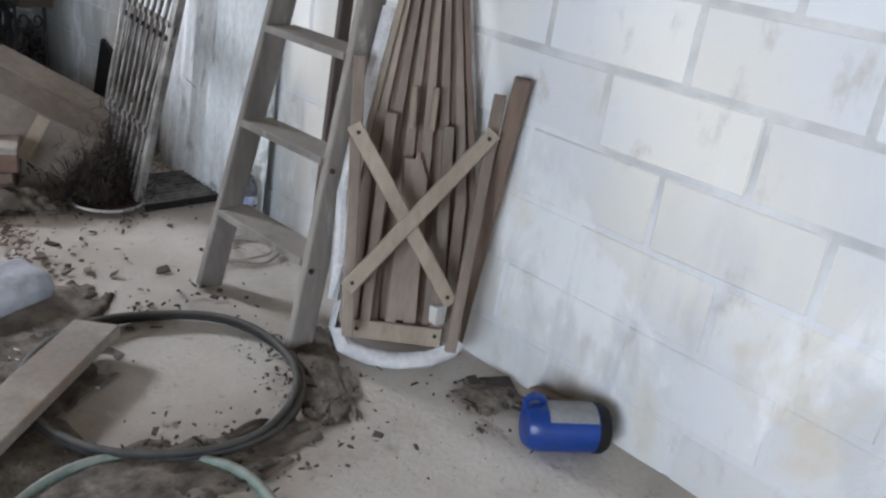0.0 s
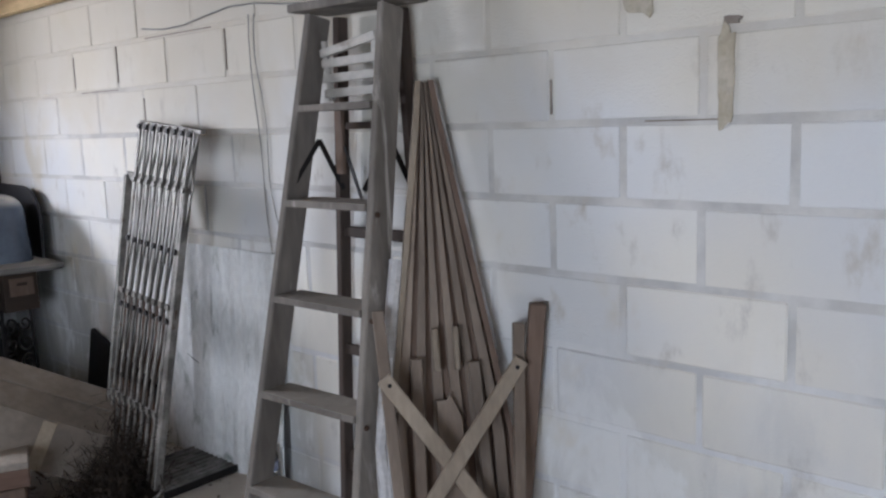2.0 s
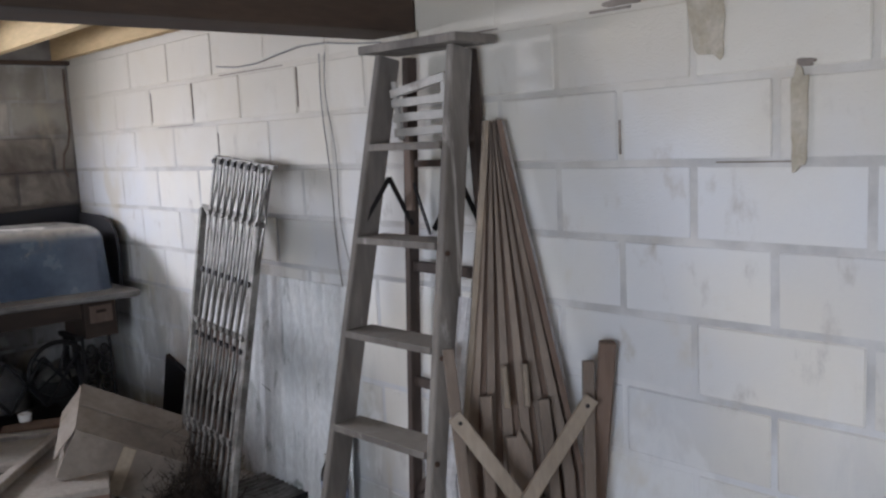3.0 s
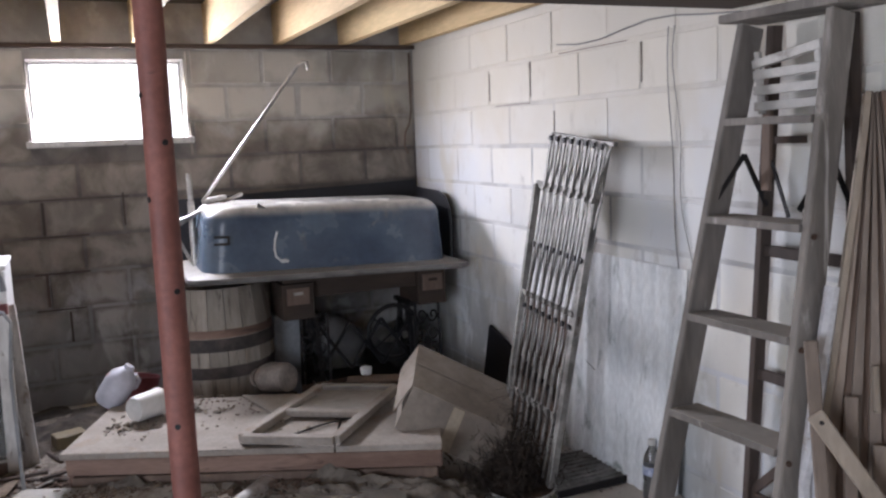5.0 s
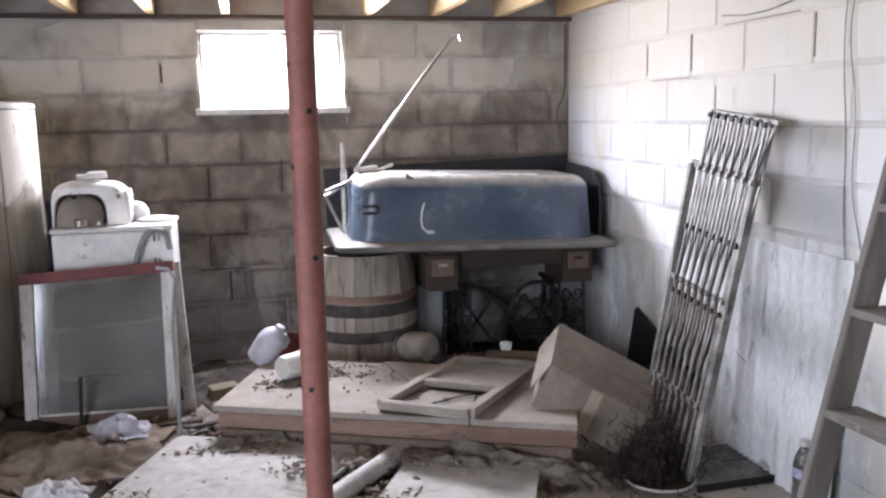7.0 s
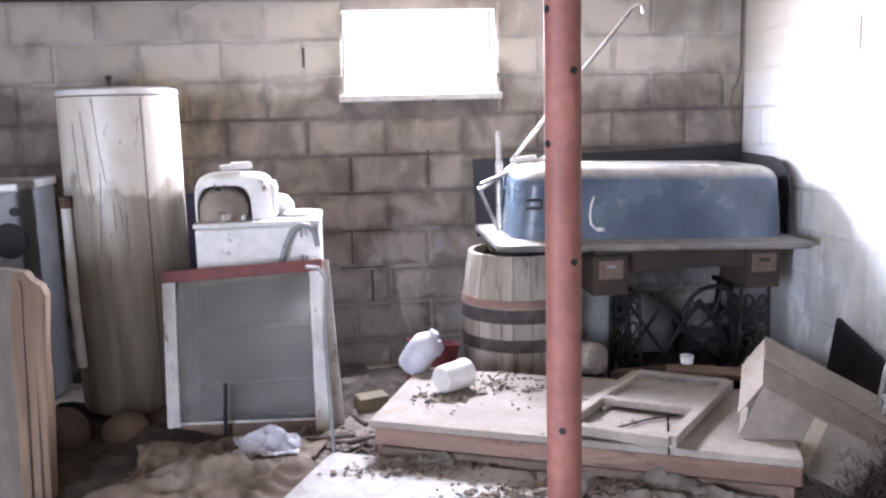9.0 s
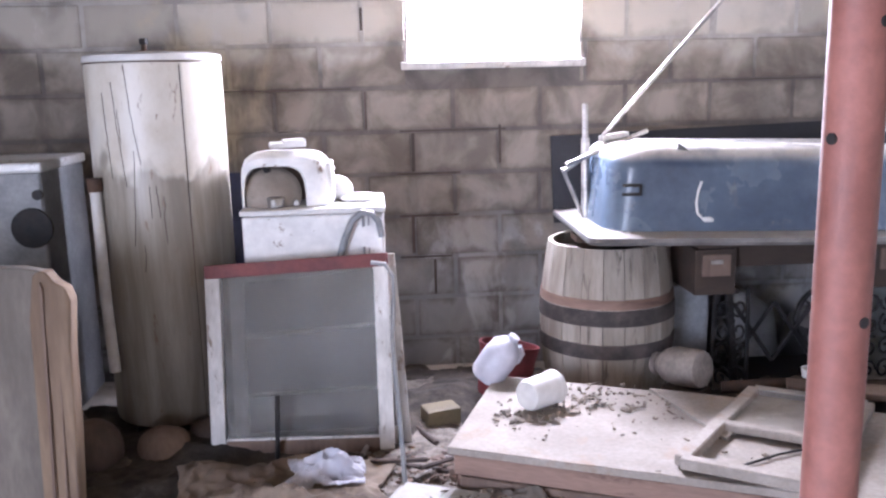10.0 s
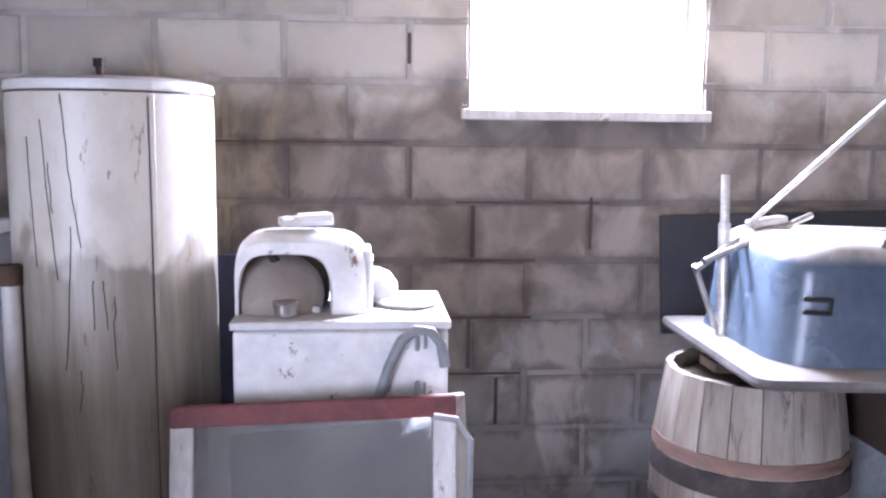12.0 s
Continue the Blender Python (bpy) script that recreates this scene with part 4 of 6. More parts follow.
def barrel():
    cx, cy = -1.365, -0.455
    ob = thing("barrel", (cx, cy, 0), "old grey oak barrel with rusty hoops holding up the bathtub", "barrel")
    H = 0.69

    def rad(z):
        return 0.252 + 0.036 * math.sin(math.pi * max(0, min(1, z / H)))

    n = 20
    for i in range(n):
        a0, a1 = 2 * math.pi * i / n + 0.006, 2 * math.pi * (i + 1) / n - 0.006
        bm = bmesh.new()
        rows = []
        for j in range(10):
            z = 0.012 + (H - 0.012) * j / 9
            k = rad(z) + (0.003 if i % 3 else 0)
            rows.append([bm.verts.new((cx + q * math.cos(a), cy + q * math.sin(a), z)) for a, q in ((a0, k), (a1, k), (a1, k - 0.022), (a0, k - 0.022))])
        for p, q in zip(rows, rows[1:]):
            for s in range(4):
                bm.faces.new((p[s], p[(s + 1) % 4], q[(s + 1) % 4], q[s]))
        bm.faces.new(rows[0][::-1])
        bm.faces.new(rows[-1])
        part("stave", bm, STAVE, ob)
    for z0, z1 in ((0.02, 0.055), (0.235, 0.295), (0.375, 0.44)):
        k = 0.0065
        part("hoop", lathe([(rad(z0) - 0.002, z0), (rad(z0) + k, z0), (rad(z1) + k, z1), (rad(z1) - 0.002, z1)], (cx, cy, 0), 40), HOOP, ob, "", True)
    part("painted_stripe", lathe([(rad(0.445) - 0.002, 0.445), (rad(0.445) + 0.0042, 0.445), (rad(0.485) + 0.0042, 0.485), (rad(0.485) - 0.002, 0.485)], (cx, cy, 0), 40), REDPLANK, ob, "faded red stripe above the hoop", True)
    part("barrel_head", rod((cx, cy, 0.625), (cx, cy, 0.64), 0.23, 32), STAVE, ob)
    part("bearer", box(Matrix.Translation((cx + 0.1, cy - 0.02, 0.706)), 0.5, 0.12, 0.03, 0.003), DARKWOOD, ob)


barrel()


def sewing_table():
    ob = thing("treadle_sewing_table", (-0.58, -0.52, 0), "cast-iron treadle sewing machine table under the tub", "sewing table")
    part("tabletop", box(Matrix.Translation((-0.58, -0.375, 0.695)), 0.95, 0.67, 0.028, 0.003), DARKWOOD, ob)
    for x in (-0.98, -0.22):
        dr = part("drawer", box(Matrix.Translation((x, -0.56, 0.58)), 0.17, 0.3, 0.19, 0.004), DARKWOOD, ob)
        part("drawer_front", box(Matrix.Translation((x, -0.715, 0.61)), 0.12, 0.012, 0.09, 0.003), POSTWOOD, dr, "worn brown drawer front")
        part("keyhole_plate", box(Matrix.Translation((x, -0.7225, 0.625)), 0.05, 0.004, 0.016, 0.001), CHROME if x < -0.5 else RUST, dr)
    for x in (-0.86, -0.32):
        part("side_leg", joined(span((x, -0.68, 0.0), (x, -0.56, 0.48), 0.025, 0.03), span((x, -0.34, 0.0), (x, -0.46, 0.48), 0.025, 0.03), span((x, -0.64, 0.48), (x, -0.38, 0.48), 0.025, 0.03),
                                span((x, -0.66, 0.10), (x, -0.36, 0.10), 0.02, 0.02)), IRON, ob)
        for j in range(3):
            z = 0.17 + 0.11 * j
            part("scroll", tube([(x, -0.51 + 0.075 * math.cos(t), z + 0.05 * math.sin(t)) for t in (2 * math.pi * i / 16 for i in range(16))], 0.008, 6, True), IRON, ob)
    for k in range(4):
        a, b = (-0.86 + 0.18 * k, -0.62, 0.42), (-0.68 + 0.18 * k, -0.62, 0.16)
        if b[0] < -0.3:
            part("brace", joined(span(a, b, 0.018, 0.012), span((a[0], -0.62, b[2]), (b[0], -0.62, a[2]), 0.018, 0.012)), IRON, ob)
    w = (-0.42, -0.60, 0.33)
    part("flywheel", tube([(w[0] + 0.15 * math.cos(t), w[1], w[2] + 0.15 * math.sin(t)) for t in (2 * math.pi * i / 28 for i in range(28))], 0.012, 8, True), IRON, ob, "", True)
    for i in range(5):
        t = 2 * math.pi * i / 5
        part("spoke", rod(w, (w[0] + 0.148 * math.cos(t), w[1], w[2] + 0.148 * math.sin(t)), 0.006, 6), IRON, ob)
    part("apron", box(Matrix.Translation((-0.60, -0.66, 0.635)), 0.60, 0.02, 0.09, 0.003), DARKWOOD, ob)
    for cx in (-0.90, -0.25):
        for row in range(4):
            for col in range(2):
                px, pz, rr = cx - 0.035 + 0.07 * col, 0.12 + 0.10 * row, 0.034 + 0.006 * ((row + col) % 2)
                ring_pts = [(px + rr * (1 - 0.055 * i) * math.cos(0.55 * i + row), -0.69, pz + 1.3 * rr * (1 - 0.055 * i) * math.sin(0.55 * i + row)) for i in range(15)]
                part("scrollwork", tube(ring_pts, 0.006, 6), IRON, ob)
        part("casting_stile", joined(span((cx - 0.08, -0.69, 0.02), (cx - 0.07, -0.69, 0.50), 0.014, 0.014, 0.002, (1, 0, 0)), span((cx + 0.08, -0.69, 0.02), (cx + 0.07, -0.69, 0.50), 0.014, 0.014, 0.002, (1, 0, 0))), IRON, ob)
    part("treadle", box(pose(-0.60, -0.56, 0.09, 12, 0, 0), 0.40, 0.22, 0.018, 0.004), IRON, ob)


sewing_table()
solid("stuffed_sack", rough(lathe([(0.02, 0.0), (0.15, 0.01), (0.20, 0.12), (0.17, 0.27), (0.07, 0.37), (0.02, 0.39)], (-0.66, -0.22, 0.0), 24), 0.035, 6), GREY, "dark grey stuffed sack under the table", "sack", smooth=True)
solid("stuffed_sack", rough(lathe([(0.02, 0.0), (0.16, 0.01), (0.19, 0.10), (0.14, 0.24), (0.05, 0.30), (0.02, 0.31)], (-0.30, -0.30, 0.0), 24), 0.04, 6), BLACKPVC, "black stuffed sack under the table", "sack", smooth=True)
solid("grey_crate", rough(box(Matrix.Translation((-0.99, -0.33, 0.24)), 0.16, 0.3, 0.47, 0.01), 0.004, 5), GREY, "narrow grey painted crate beside the barrel", "crate")


def tank():
    cx, cy, r = -3.19, -0.56, 0.255
    ob = thing("water_tank", (cx, cy, 0), "tall white hot-water tank, stained, with shadow painted on its lower half", "water tank")
    part("shell", lathe([(r - 0.03, 0.075), (r - 0.004, 0.08), (r, 0.095), (r, 1.44), (r - 0.003, 1.475)], (cx, cy, 0), 48), TANK, ob, "", True)
    part("lid", lathe([(r + 0.001, 1.474), (r + 0.003, 1.480), (r - 0.001, 1.496), (r - 0.03, 1.505), (0.02, 1.512)], (cx, cy, 0), 48), WHITE, ob, "", True)
    part("seam", span((cx + 0.148, cy - r * 0.814, 0.10), (cx + 0.148, cy - r * 0.814, 1.46), 0.012, 0.006, 0.001, (1, 0.5, 0)), TANK, ob)
    part("seam_line", span((cx + 0.141, cy - r * 0.835, 0.10), (cx + 0.141, cy - r * 0.835, 1.455), 0.0022, 0.004, 0, (1, 0.5, 0)), RUST, ob, "rusty seam line")
    part("lid_gap", lathe([(r - 0.004, 1.466), (r + 0.001, 1.467), (r + 0.001, 1.471), (r - 0.004, 1.472)], (cx, cy, 0), 48), RUST, ob, "rusty line under the lid", True)
    part("valve_stem", rod((cx - 0.03, cy, 1.505), (cx - 0.03, cy, 1.545), 0.010, 10), RUST, ob)
    part("valve_cap", rod((cx - 0.03, cy, 1.54), (cx - 0.03, cy, 1.562), 0.016, 10), IRON, ob)
    part("side_pipe", tube([(cx - 0.205, cy - 0.19, 1.02), (cx - 0.205, cy - 0.195, 0.6), (cx - 0.195, cy - 0.20, 0.30)], 0.022, 10), CREAM, ob, "pale overflow pipe", True)
    part("side_coupling", rod((cx - 0.205, cy - 0.19, 1.0), (cx - 0.205, cy - 0.19, 1.05), 0.027, 12), RUST, ob, "", True)
    random.seed(3)
    for a0, z0, z1, drift in ((236, 1.36, 1.05, 2), (246, 1.40, 1.02, 9), (258, 1.46, 1.10, 10), (262, 1.15, 0.80, -4), (272, 1.02, 0.90, 1), (277, 1.02, 0.90, 1), (283, 0.98, 0.80, 1), (264, 0.80, 0.70, -1), (250, 1.30, 1.18, 1)):
        pts, a = [], a0
        for i in range(13):
            a += drift / 12 + random.gauss(0, 0.3)
            pts.append((cx + (r + 0.0005) * math.cos(radians(a)), cy + (r + 0.0005) * math.sin(radians(a)), z0 + (z1 - z0) * i / 12))
        part("paint_crack", tube(pts, 0.0013, 5), DARKLEG, ob, "dark crack in the paint")
    for a in (40, 140, 230, 310):
        c = Vector((cx + 0.2 * math.cos(radians(a)), cy + 0.2 * math.sin(radians(a)), 0))
        part("leg", rod(c, c + Vector((0, 0, 0.08)), 0.02, 8), IRON, ob)


tank()


def washer():
    ob = thing("wringer_washer", (-2.59, -0.60, 0), "white enamelled washing machine cabinet with arched enamel head on top", "washing machine")
    x0, x1, y0, y1 = -2.86, -2.325, -0.80, -0.38
    part("cabinet", box(Matrix.Translation(((x0 + x1) / 2, (y0 + y1) / 2, 0.49)), x1 - x0, y1 - y0, 0.80, 0.015, 3), WHITE, ob)
    part("worktop", box(Matrix.Translation(((x0 + x1) / 2, (y0 + y1) / 2, 0.903)), x1 - x0 + 0.012, y1 - y0 + 0.012, 0.022, 0.008, 3), WHITE, ob)
    for x in (x0 + 0.05, x1 - 0.05):
        for y in (y0 + 0.05, y1 - 0.05):
            part("foot", rod((x, y, 0), (x, y, 0.095), 0.018, 10), IRON, ob)
    # arched head: thin post, thick rounded top sloping to a broad ribbed column
    n = 26
    bm = bmesh.new()
    rows = []
    c = Vector((-2.70, -0.62, 0.93))
    for i in range(n + 1):
        t = i / n
        a = math.pi * (1 - t)
        cs, sn = math.cos(a), math.sin(a)
        p = Vector((-2.695 + 0.172 * math.copysign(abs(cs) ** 0.42, cs), -0.62, 0.915 + (0.218 - 0.022 * t) * abs(sn) ** 0.36))
        q = Vector((-2.738 + 0.116 * math.copysign(abs(cs) ** 0.5, cs), -0.62, 0.915 + 0.153 * abs(sn) ** 0.5))
        wide = 0.105
        e = (p - q).normalized()
        ring = []
        for f, y in ((0.0, -wide + 0.012), (0.06, -wide), (0.62, -wide), (0.88, -wide + 0.018), (1.0, -wide + 0.05), (1.0, wide - 0.05), (0.88, wide - 0.018), (0.5, wide), (0.0, wide)):
            ring.append(bm.verts.new(q.lerp(p, f) + Vector((0, y, 0))))
        rows.append(ring)
    for p, q in zip(rows, rows[1:]):
        m = len(p)
        for i in range(m):
            bm.faces.new((p[i], p[(i + 1) % m], q[(i + 1) % m], q[i]))
    bm.faces.new(rows[0][::-1])
    bm.faces.new(rows[-1])
    head = part("head", bm, WHITE, ob, "arched white enamel head", True)
    part("head_back", box(Matrix.Translation((-2.74, -0.53, 0.985)), 0.21, 0.02, 0.14, 0.008), POSTWOOD, head)
    part("side_panel", box(pose(-2.527, -0.62, 1.00, 0, -2, 0), 0.022, 0.15, 0.155, 0.009, 3), CREAM, head, "ribbed cream side panel", True)
    for z in (0.955, 0.985, 1.015, 1.045):
        part("panel_rib", box(pose(-2.516, -0.62, z, 0, -2, 0), 0.007, 0.12, 0.010, 0.002, 1), CREAM, head)
    part("motor_cover", lathe([(0.015, 0.0), (0.045, 0.004), (0.062, 0.03), (0.060, 0.055), (0.04, 0.085), (0.012, 0.098)], (-2.505, -0.55, 0.914), 24), WHITE, head, "", True)
    part("knob_plate", box(pose(-2.69, -0.62, 1.146, 0, -2, 14), 0.135, 0.085, 0.022, 0.005, 2), CREAM, head, "flat pale cap on the head")
    part("knob_plate", box(pose(-2.665, -0.63, 1.158, 0, -2, 14), 0.085, 0.07, 0.018, 0.005, 2), CREAM, head, "flat pale cap on the head")
    part("drain_pan", lathe([(0.112, 0.0), (0.116, 0.006), (0.110, 0.018), (0.090, 0.042), (0.055, 0.060), (0.012, 0.067)], (0, 0, 0), 30, pose(-2.757, -0.655, 0.958, 58, 14, 0)), CARD, head, "dusty domed lid", True)
    part("wringer_cup", lathe([(0.02, 0.0), (0.030, 0.003), (0.034, 0.035), (0.030, 0.04), (0.012, 0.042)], (-2.735, -0.735, 0.914), 18), CHROME, head, "", True)
    part("roller_screw", rod((-2.80, -0.64, 1.10), (-2.765, -0.66, 1.04), 0.013, 10), IRON, head)
    part("gear_boss", rod((-2.70, -0.70, 0.93), (-2.70, -0.655, 0.93), 0.016, 14), CHROME, head, "", True)
    part("gear_boss", rod((-2.66, -0.71, 0.925), (-2.66, -0.66, 0.925), 0.010, 14), CHROME, head, "", True)
    part("lid_disc", lathe([(0.01, 0.0), (0.085, 0.002), (0.09, 0.010), (0.075, 0.02), (0.01, 0.024)], (-2.42, -0.58, 0.914), 28), CREAM, ob, "", True)
    arch = [(-2.505, -0.812, 0.70), (-2.475, -0.815, 0.80), (-2.445, -0.816, 0.865), (-2.41, -0.817, 0.895), (-2.37, -0.817, 0.89), (-2.345, -0.816, 0.86), (-2.335, -0.815, 0.80)]
    part("drain_hose", tube(arch, 0.014, 10), GREY, ob, "grey rubber drain hose hooked over the front", True)
    for z in (0.86, 0.74):
        part("latch", joined(span((-2.405, -0.806, z - 0.022), (-2.405, -0.806, z + 0.022), 0.012, 0.008), span((-2.385, -0.806, z - 0.018), (-2.385, -0.806, z + 0.018), 0.006, 0.008)), GREY, ob, "small steel latch")


washer()


solid("navy_board", rough(slab([(-3.0, -0.30, 0.0), (-2.86, -0.30, 0.0), (-2.86, -0.22, 1.0), (-2.99, -0.22, 1.0)], (0, 0.018, 0), 0.002), 0.003, 5), NAVY, "narrow dark navy board between tank and washing machine", "board")


def sash(name, bl, br, tl, tr, top_mat, side_mat, label, bars=0, thick=0.032, stile=0.055):
    bl, br, tl, tr = map(Vector, (bl, br, tl, tr))
    ob = thing(name, ((bl.x + br.x) / 2, (bl.y + br.y) / 2, 0), label, "window sash", "loose window sashes")
    n = (br - bl).cross(tl - bl).normalized()
    if n.y > 0:
        n = -n
    right, upv = (br - bl).normalized(), (tl - bl).normalized()
    part("stile", rough(span(bl, tl, stile, thick, 0.003, right), 0.002, 9), side_mat, ob)
    part("stile", rough(span(br, tr, stile, thick, 0.003, right), 0.002, 9), side_mat, ob)
    part("top_rail", rough(span(tl - right * stile / 2, tr + right * stile / 2, 0.05, thick + 0.006, 0.003, upv), 0.002, 9), top_mat, ob)
    part("bottom_rail", rough(span(bl + right * stile / 2 + upv * 0.035, br - right * stile / 2 + upv * 0.035, 0.075, thick, 0.003, upv), 0.002, 9), POSTWOOD if top_mat is OXBLOOD else side_mat, ob)
    part("putty_line", span(bl + right * stile / 2 + upv * 0.076 + n * 0.006, br - right * stile / 2 + upv * 0.076 + n * 0.006, 0.012, 0.012, 0.002, upv), side_mat, ob)
    part("pane", slab([bl.lerp(br, 0.05) + n * 0.002, br.lerp(bl, 0.05) + n * 0.002, tr.lerp(tl, 0.05) + n * 0.002, tl.lerp(tr, 0.05) + n * 0.002], -n * 0.004), PANE, ob, "dusty grey glass pane")
    for i in range(bars):
        f = (i + 1) / (bars + 1)
        part("glazing_bar", span(bl.lerp(tl, f) + right * 0.03, br.lerp(tr, f) - right * 0.03, 0.018, 0.014, 0.002, upv), side_mat, ob)
    return ob


sash("window_sash", (-2.965, -1.005, 0.015), (-2.345, -1.045, 0.015), (-2.965, -0.875, 0.70), (-2.345, -0.92, 0.735), OXBLOOD, FRAMEWHITE,
     "loose window sash with oxblood top rail and peeling white sides")
sash("window_sash", (-2.885, -0.955, 0.012), (-2.275, -0.965, 0.012), (-2.885, -0.845, 0.67), (-2.315, -0.865, 0.72), FRAMEWHITE, FRAMEWHITE,
     "second peeling white window sash stacked behind the first", 2, 0.03, 0.05)

rodob = thing("iron_rod", (-2.29, -1.45, 0), "thin bent iron rod leaning on the window sash", "rod")
part("shaft", tube([(-2.29, -1.45, 0.012), (-2.30, -1.33, 0.22), (-2.315, -1.17, 0.50), (-2.30, -1.075, 0.70), (-2.33, -1.06, 0.745), (-2.38, -1.05, 0.75)], 0.008, 8), GREY, rodob, "", True)
part("foot", rough(box(Matrix.Translation((-2.285, -1.46, 0.012)), 0.05, 0.035, 0.02, 0.004), 0.003, 20), IRON, rodob)


def dryer():
    ob = thing("tumble_dryer", (-3.92, -0.42, 0), "grey dryer cabinet with white top and dark round port", "dryer")
    part("cabinet", box(Matrix.Translation((-3.93, -0.36, 0.55)), 0.58, 0.5, 1.04, 0.02, 3), GREY, ob)
    part("top", box(Matrix.Translation((-3.93, -0.36, 1.085)), 0.60, 0.52, 0.04, 0.012, 3), WHITE, ob)
    part("port", rod((-3.69, -0.605, 0.85), (-3.69, -0.618, 0.85), 0.07, 28), IRON, ob, "dark round port", True)
    part("port_ring", lathe([(0.068, 0), (0.08, 0.002), (0.078, 0.012), (0.068, 0.013)], (0, 0, 0), 28, pose(-3.69, -0.612, 0.85, 90, 0, 0)), IRON, ob, "", True)
    part("dial", rod((-3.655, -0.612, 0.98), (-3.655, -0.628, 0.98), 0.02, 14), IRON, ob)


dryer()
panel = thing("loose_door", (-3.6, -1.47, 0), "loose grey door slab with splintered tan edge leaning upright", "door")
part("face", rough(slab([(-4.1, -1.42, 0.0), (-3.38, -1.50, 0.0), (-3.36, -1.44, 0.845), (-3.42, -1.43, 0.855), (-4.1, -1.36, 0.86)], (0.004, 0.045, 0), 0.003), 0.003, 5), DOORGREY, panel)
edge_outline = [(-3.40, -1.520, 0.0), (-3.30, -1.512, 0.0), (-3.285, -1.50, 0.35), (-3.278, -1.485, 0.62), (-3.272, -1.47, 0.76), (-3.285, -1.467, 0.795), (-3.315, -1.466, 0.812), (-3.335, -1.466, 0.845), (-3.352, -1.465, 0.852), (-3.375, -1.466, 0.838), (-3.39, -1.475, 0.70)]
part("edge_strip", rough(slab(edge_outline, (0.004, 0.055, 0), 0.004), 0.006, 11), TORNWOOD, panel, "splintered wooden edge strip")
for x0, x1, top, y in ((-3.372, -3.362, 0.80, -1.524), (-3.335, -3.329, 0.72, -1.520), (-3.305, -3.300, 0.60, -1.518)):
    part("splinter", rough(slab([(x0, y, 0.02), (x1, y, 0.02), (x1 + 0.018, y + 0.045, top), (x0 + 0.020, y + 0.047, top + 0.02)], (0, 0.01, 0), 0.001), 0.003, 17), POSTWOOD, panel)



def platform():
    c0 = Vector((-2.155, -1.45, 0))
    dx, dy = Vector((0.908, -0.418, 0)), Vector((0.36, 0.933, 0)) * 0.70
    ob = thing("wooden_platform", c0 + dx * 0.7 + dy * 0.5, "low wooden platform with pale dusty deck and reddish plank sides", "platform")
    L = 1.52
    a, b, c, d = c0, c0 + dx * L, c0 + dx * L + dy, c0 + dy
    for f0, f1 in ((0.0, 0.72), (0.724, 1.0)):
        pts = [a.lerp(b, f0), a.lerp(b, f1), d.lerp(c, f1), d.lerp(c, f0)]
        part("deck_board", rough(slab([p + Vector((0, 0, 0.193)) for p in pts], (0, 0, 0.026), 0.003), 0.003, 5), DECK, ob)
    o = dy.normalized() * 0.03
    part("front_plank", rough(span(a + o + dx * 0.02 + Vector((0, 0, 0.156)), b + o + Vector((0, 0, 0.156)), 0.070, 0.035, 0.004), 0.004, 5), REDPLANK, ob)
    part("front_plank", rough(span(a + o * 1.35 + dx * 0.035 + Vector((0, 0, 0.055)), b + o * 1.35 - dx * 0.02 + Vector((0, 0, 0.058)), 0.112, 0.035, 0.004), 0.004, 5), POSTWOOD, ob)
    part("side_plank", span(a + dx * 0.03 + o * 1.7 + Vector((0, 0, 0.1)), d + dx * 0.03 - o + Vector((0, 0, 0.1)), 0.18, 0.03, 0.004), REDPLANK, ob)
    part("side_plank", span(b - dx * 0.03 + o * 1.7 + Vector((0, 0, 0.1)), c - dx * 0.03 - o + Vector((0, 0, 0.1)), 0.18, 0.03, 0.004), REDPLANK, ob)
    part("back_plank", span(d - o + Vector((0, 0, 0.1)), c - o + Vector((0, 0, 0.1)), 0.18, 0.03, 0.004), REDPLANK, ob)
    solid("triangular_board", slab([c0 + dx * 0.60 + dy * 0.98 + Vector((0, 0, .221)), c0 + dx * 0.86 + dy * 0.42 + Vector((0, 0, .221)), c0 + dx * 1.02 + dy * 0.95 + Vector((0, 0, .221))], (0, 0, 0.012)), DECK,
          "triangular offcut of pale board on the platform", "board")


platform()


